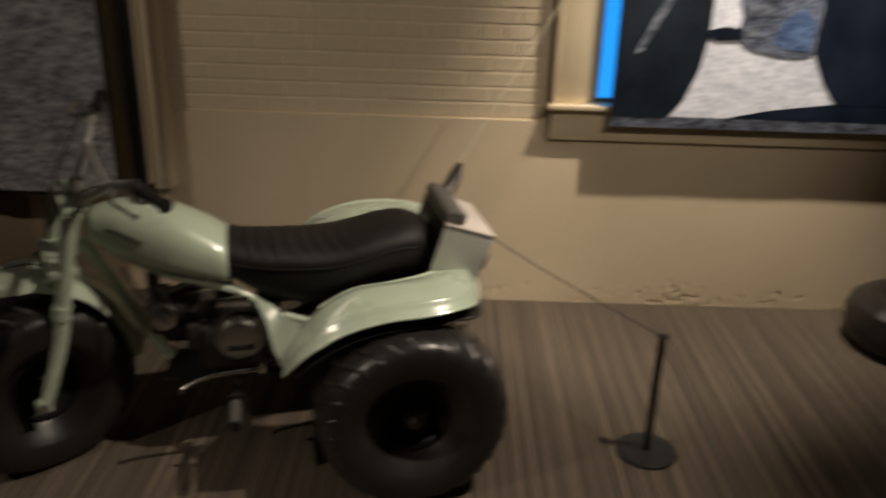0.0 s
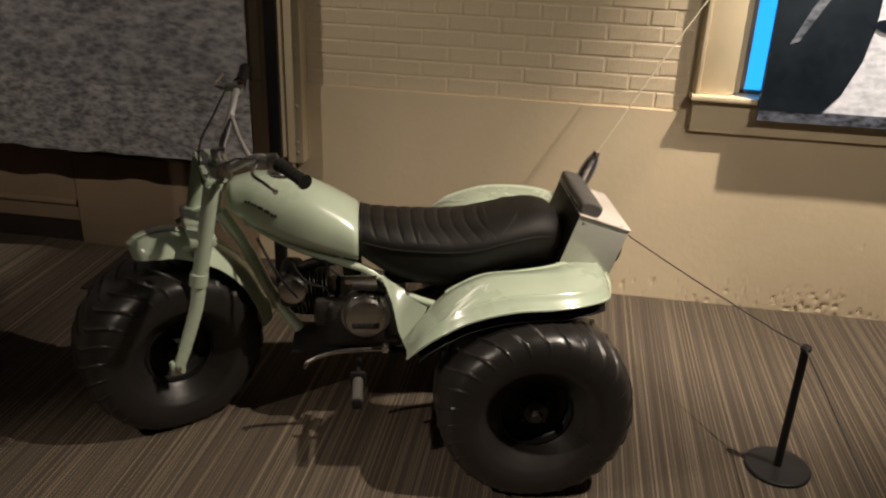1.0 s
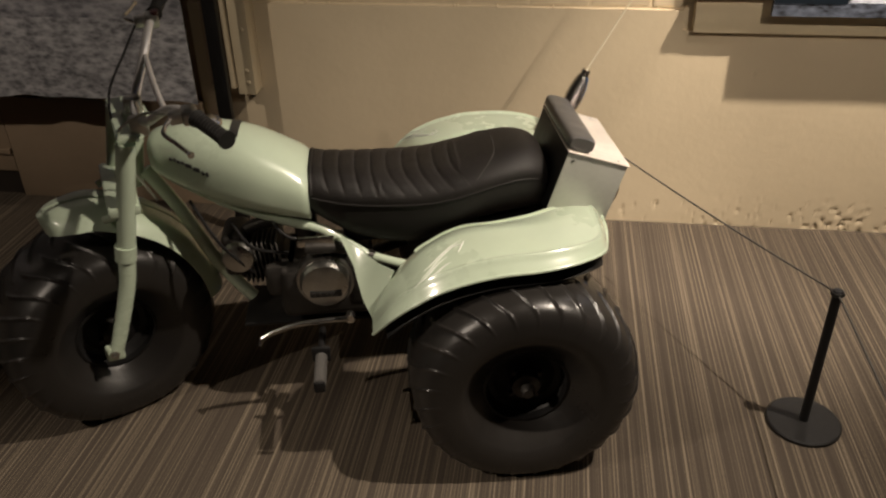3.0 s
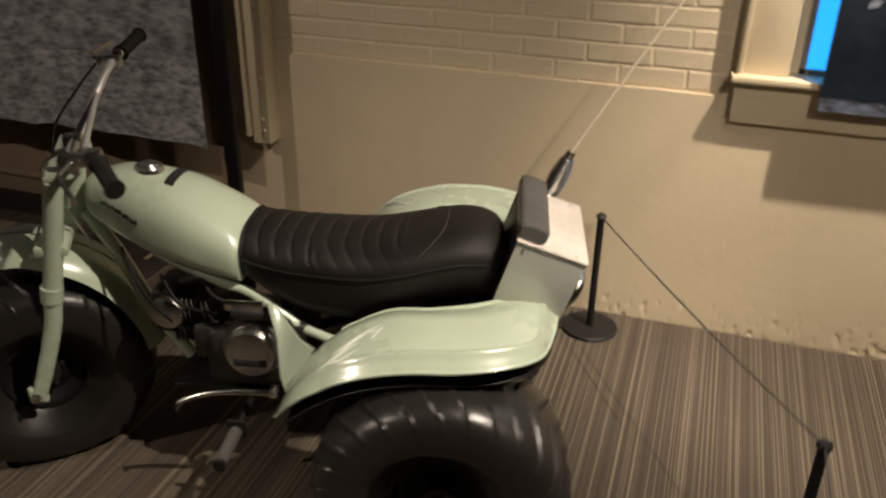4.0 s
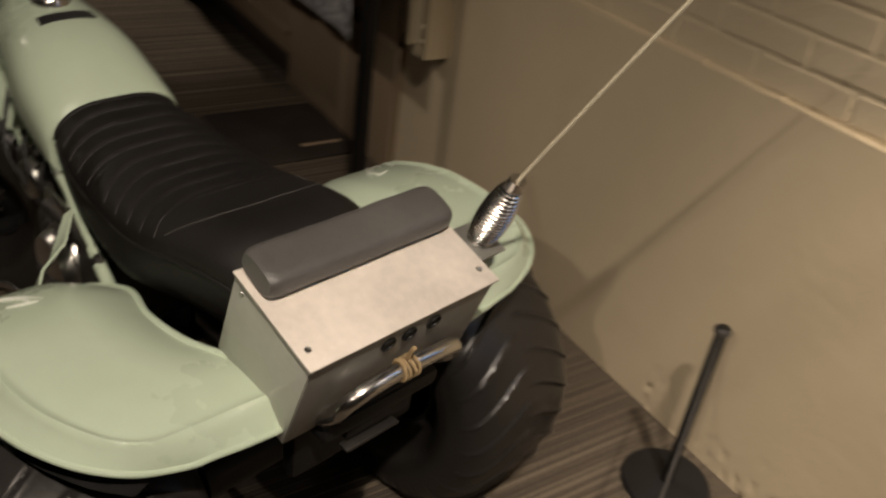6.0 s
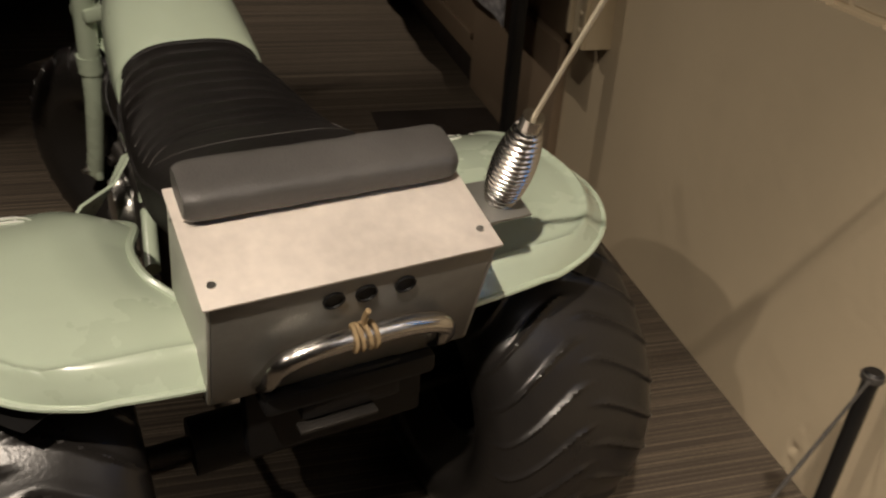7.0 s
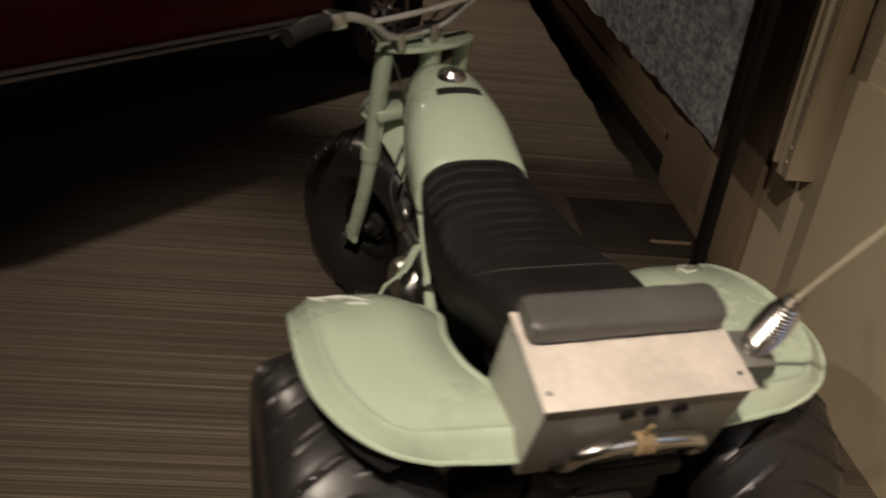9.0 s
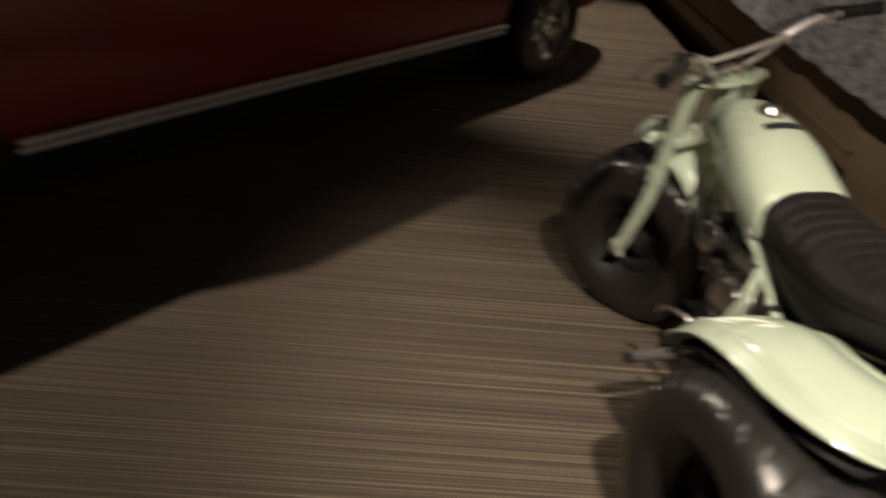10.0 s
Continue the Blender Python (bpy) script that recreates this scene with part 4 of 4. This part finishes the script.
for k in range(4):
    a = [(GX + 0.0150 * math.cos(q), 0.014 - 0.0055 * k + 0.004 * math.sin(q * 0.5 + k), GZ + 0.0150 * math.sin(q)) for q in [2 * math.pi * j / 20 for j in range(21)]]
    part("cord_wrap", tube(a, 0.0026, 8), CORD, grab, "tan cord binding")
part("cord_tail", tube([(GX, 0.004, GZ + 0.014), (GX - 0.004, 0.006, GZ + 0.026), (GX - 0.010, 0.004, GZ + 0.040)], 0.0035, 8, 6), CORD, grab)
tail = part("tail_lamp", box((0.05, 0.13, 0.06), (-1.02, 0.0, 0.535), 0.008, 2), BLACK_METAL, bike, "black tail lamp housing")
part("lens", box((0.012, 0.10, 0.035), (-1.040, 0.0, 0.530), 0.004, 2), BLACK_VINYL, tail, "dark smoked lens")
part("plate_edge", box((0.02, 0.10, 0.006), (-1.045, 0.02, 0.498), 0.002), DARK_STEEL, tail)

# aerial on its bracket
BR = Matrix.Translation((-1.01, -0.172, 0.741)) @ Matrix.Rotation(-TILT, 4, "Y")
aer = part("aerial_bracket", moved(join(span(-0.036, 0.032, -0.058, 0.0, -0.004, 0.0, 0.001), span(-0.036, 0.032, -0.004, 0.0, -0.05, -0.004, 0.001)), BR), SHEET_GREY, bike, "folded alloy bracket")
S0, S1 = Vector((-1.008, -0.203, 0.733)), Vector((-1.060, -0.203, 0.860))
ax = (S1 - S0).normalized()
e1 = ax.orthogonal().normalized()
e2 = ax.cross(e1)
coil, turns = [], 17
for k in range(turns * 18 + 1):
    t = k / (turns * 18)
    r = 0.0135 + 0.0105 * math.sin(math.pi * min(1, 0.06 + t * 0.94)) ** 0.8
    an = 2 * math.pi * turns * t
    coil.append(S0.lerp(S1, 0.05 + 0.86 * t) + (e1 * math.cos(an) + e2 * math.sin(an)) * r)
part("spring", tube(coil, 0.0031, 7), CHROME, aer, "barrel-shaped chrome coil spring")
part("spring_core", tube([S0.lerp(S1, k / 10) for k in range(11)], lambda s: 0.0095 + 0.0065 * math.sin(math.pi * s), 16), BLACK_METAL, aer)
part("ferrule", tube([S0.lerp(S1, 0.90), S0.lerp(S1, 1.0), S1 + ax * 0.006], 0.013, 16), CHROME, aer)
part("stud", tube([S0 - ax * 0.03, S0 + ax * 0.008], 0.013, 6), ALLOY, aer)
WD = Matrix.Rotation(-radians(193), 3, "Z") @ Vector((0.56, 0.14, 1.0)).normalized()
part("whip", tube([S1 + WD * (1.75 * k / 20) + Vector((-0.10, 0.0, -0.05)) * (k / 20) ** 2.2 for k in range(21)], lambda s: 0.0031 - 0.0012 * s, 8), WHIP, aer, "thin pale fibreglass whip")


# ---- dark red car behind ----
def car():
    U = Matrix(((-0.765, -0.644, 0, 0), (0.644, -0.765, 0, 0), (0, 0, 1, 0), (0, 0, 0, 1)))   # x along the car, y into it
    M = U @ Matrix.Translation((0.20, 1.20, 0))
    q = M.to_quaternion().to_matrix().to_4x4()
    q.translation = M.translation
    ob = thing("car", q, "dark maroon vintage saloon car with chrome sill trim", "car")
    wheels_x, R = (-0.42, 3.08), 0.315
    W = 1.78

    def side_z(x):
        for wx in wheels_x:
            d = abs(x - wx)
            if d < 0.40:
                return max(0.36, 0.30 + math.sqrt(0.40 ** 2 - d ** 2) * 0.98)
        return 0.36

    rows = []
    for i in range(241):
        x = -1.45 + 5.55 * i / 240
        zl = side_z(x)
        ends = min(1, max(0, (x + 1.45) / 0.5)) ** 0.5 * min(1, max(0, (4.10 - x) / 0.5)) ** 0.5
        top = 0.70 + 0.30 * ends
        inset = 0.22 * (1 - ends)
        row = []
        for k in range(15):
            v = k / 14
            z = zl + (top - zl) * v
            y = 0.03 * (2 * v - 0.9) ** 2 + inset
            row.append((x, y, z))
        for k in range(1, 9):
            v = k / 8
            row.append((x, inset + 0.036 + (W - 2 * inset - 0.072) * v, top + 0.05 * math.sin(math.pi * v)))
        for k in range(1, 9):
            v = 1 - k / 8
            row.append((x, W - inset - 0.03 * (2 * v - 0.9) ** 2, zl + (top - zl) * v))
        rows.append(row)
    part("body", sheet(rows, loop_v=True, caps=True), CAR_RED, ob, "glossy maroon body")
    cab = []
    for i in range(41):
        t = i / 40
        x = 0.2 + 2.6 * t
        h = 0.42 * min(1, min(t, 1 - t) / 0.25) ** 0.7
        cab.append([(x, 0.12 + 0.16 * (1 - (1 - v) ** 2) if v < 0.5 else W - 0.12 - 0.16 * (1 - v ** 2), 0.98 + h * (1 - abs(2 * v - 1) ** 3.5)) for v in [k / 24 for k in range(25)]])
    part("cabin", sheet(cab), GLASS_DARK, ob, "dark glazed cabin")
    for z, r in ((0.372, 0.012), (0.339, 0.010)):
        part("sill_trim", tube([(-0.0 + 2.67 * k / 30, -0.004 + (0.0 if z > 0.36 else 0.008), z) for k in range(31)], r, 10), TRIM_ALLOY, ob, "bright sill strip")
    part("sill", span(-0.02, 2.68, 0.14, W - 0.14, 0.16, 0.356, 0.01), BLACK_METAL, ob, "black rocker panel")
    part("underbody", span(-1.2, 3.9, 0.35, W - 0.35, 0.16, 0.40, 0.02), BLACK_METAL, ob)
    for wx in wheels_x:
        for y, s in ((0.02, -1), (W - 0.02, 1)):
            m = Matrix.Translation((wx, y, R)) @ AXIS_Y @ Matrix.Scale(s, 4, (0, 0, 1))
            w = part("wheel", lathe([(0.0, 0.02), (0.05, 0.02), (0.13, -0.005), (0.165, 0.0), (0.172, 0.03), (0.184, 0.048), (0.190, 0.05), (0.19, -0.08)], 40, m), CHROME, ob, "chrome wheel disc")
            part("tyre", lathe([(0.185, -0.10), (0.20, -0.098), (0.26, -0.102), (0.298, -0.088), (0.312, -0.06), (0.314, 0.0), (0.312, 0.03), (0.298, 0.062), (0.26, 0.076), (0.20, 0.066), (0.186, 0.05)], 56, m), RUBBER, w, "black road tyre")
            part("hub_cap", lathe([(0.062, 0.015), (0.06, 0.05), (0.045, 0.066), (0, 0.07)], 28, m), CHROME, w)
            for k in range(5):
                a = 2 * math.pi * k / 5 + 0.3
                part("spoke", moved(box((0.12, 0.042, 0.024), (0.11, 0, 0.022), 0.008, 2), m @ Matrix.Rotation(a, 4, "Z")), CHROME, w)
                part("slot", moved(box((0.05, 0.045, 0.012), (0.135, 0, 0.005), 0.008, 2), m @ Matrix.Rotation(a + math.pi / 5, 4, "Z")), BLACK_METAL, w)
    return ob


car()

# a fat tyre at the edge of the next exhibit
spare = thing("balloon_tyre", Matrix.Translation((2.42, 2.16, 0.115)), "black balloon tyre lying on carpet near wall", "tyre")
part("carcass", lathe([(0.12, -0.09), (0.17, -0.112), (0.22, -0.108), (0.265, -0.075), (0.28, -0.02), (0.28, 0.02), (0.265, 0.075), (0.22, 0.108), (0.17, 0.112), (0.12, 0.09)], 48, None, True), RUBBER, spare)
part("rim", lathe([(0.119, -0.09), (0.10, -0.05), (0.03, 0.0), (0.03, 0.02), (0.10, -0.03), (0.119, 0.088)], 32), BLACK_METAL, spare)


# ---- painted bricks ----
def brick_mesh(name, lx, rnd):
    """One brick face with worn, rounded edges."""
    h, d = 0.0575, 0.016
    us = [0, 0.004 / lx, 0.25, 0.5, 0.75, 1 - 0.004 / lx, 1]
    vs = [0, 0.0035 / h, 0.5, 1 - 0.0035 / h, 1]
    rows = []
    for j, v in enumerate(vs):
        line = []
        for i, u in enumerate(us):
            edge = i in (0, 6) or j in (0, 4)
            x = (u - 0.5) * lx + 0.0016 * rnd.uniform(-1, 1)
            z = (v - 0.5) * h + 0.0010 * rnd.uniform(-1, 1)
            line.append((x, 0.0 if edge else -0.0016 + 0.0004 * rnd.uniform(-1, 1), z))
        rows.append(line)
    bm = sheet(rows)
    bmesh.ops.recalc_face_normals(bm, faces=bm.faces)
    me = bpy.data.meshes.new(name)
    border = [e for e in bm.edges if e.is_boundary]
    ext = bmesh.ops.extrude_edge_only(bm, edges=border)
    for v in [g for g in ext["geom"] if isinstance(g, bmesh.types.BMVert)]:
        v.co.y = d
    bmesh.ops.recalc_face_normals(bm, faces=bm.faces)
    bm.to_mesh(me)
    bm.free()
    me.materials.append(BRICK_PAINT)
    return me


rnd = random.Random(11)
COURSE, STRETCH, HEAD = 0.0655, 0.208, 0.099
kinds = {n: [brick_mesh("brick", n, rnd) for _ in range(6)] for n in (STRETCH, HEAD)}
upper = bmesh.new()
row, z = 0, BRICK_Z + 0.004
while z < 3.38:
    L = HEAD if row % 6 == 5 else STRETCH
    step = L + 0.0095
    x = -0.835 - (step * 0.5 if row % 2 else 0) + rnd.uniform(-0.008, 0.008)
    while x < 4.1:
        x0, x1 = max(x, -0.845), x + L
        zc = z + COURSE / 2
        hidden = (0.80 < x1 and x0 < WX1 + 0.18 and zc < 2.62)
        if x1 - x0 > 0.035 and not (x0 > 0.80 and hidden) and not hidden or (hidden and x0 < 0.72):
            x1c = min(x1, 0.806) if hidden else x1
            me = rnd.choice(kinds[L])
            m = Matrix.Translation(((x0 + x1c) / 2, WALL_Y + 0.0173 + rnd.uniform(-0.0013, 0.0013), zc + rnd.uniform(-0.001, 0.001))) @ Matrix.Rotation(rnd.uniform(-0.008, 0.008), 4, "Y") @ Matrix.Diagonal(((x1c - x0) / L, 1, 1, 1))
            if zc < 1.75 and x0 < 0.9:
                b = new("brick", me)
                b.matrix_world = m
                b.parent = wall
            else:
                tmp = me.copy()
                tmp.transform(m)
                upper.from_mesh(tmp)
                bpy.data.meshes.remove(tmp)
        x += step
    z += COURSE
    row += 1
tagged(part("brickwork", upper, BRICK_PAINT, wall, "cream-painted brick courses", False), kind="stuff")
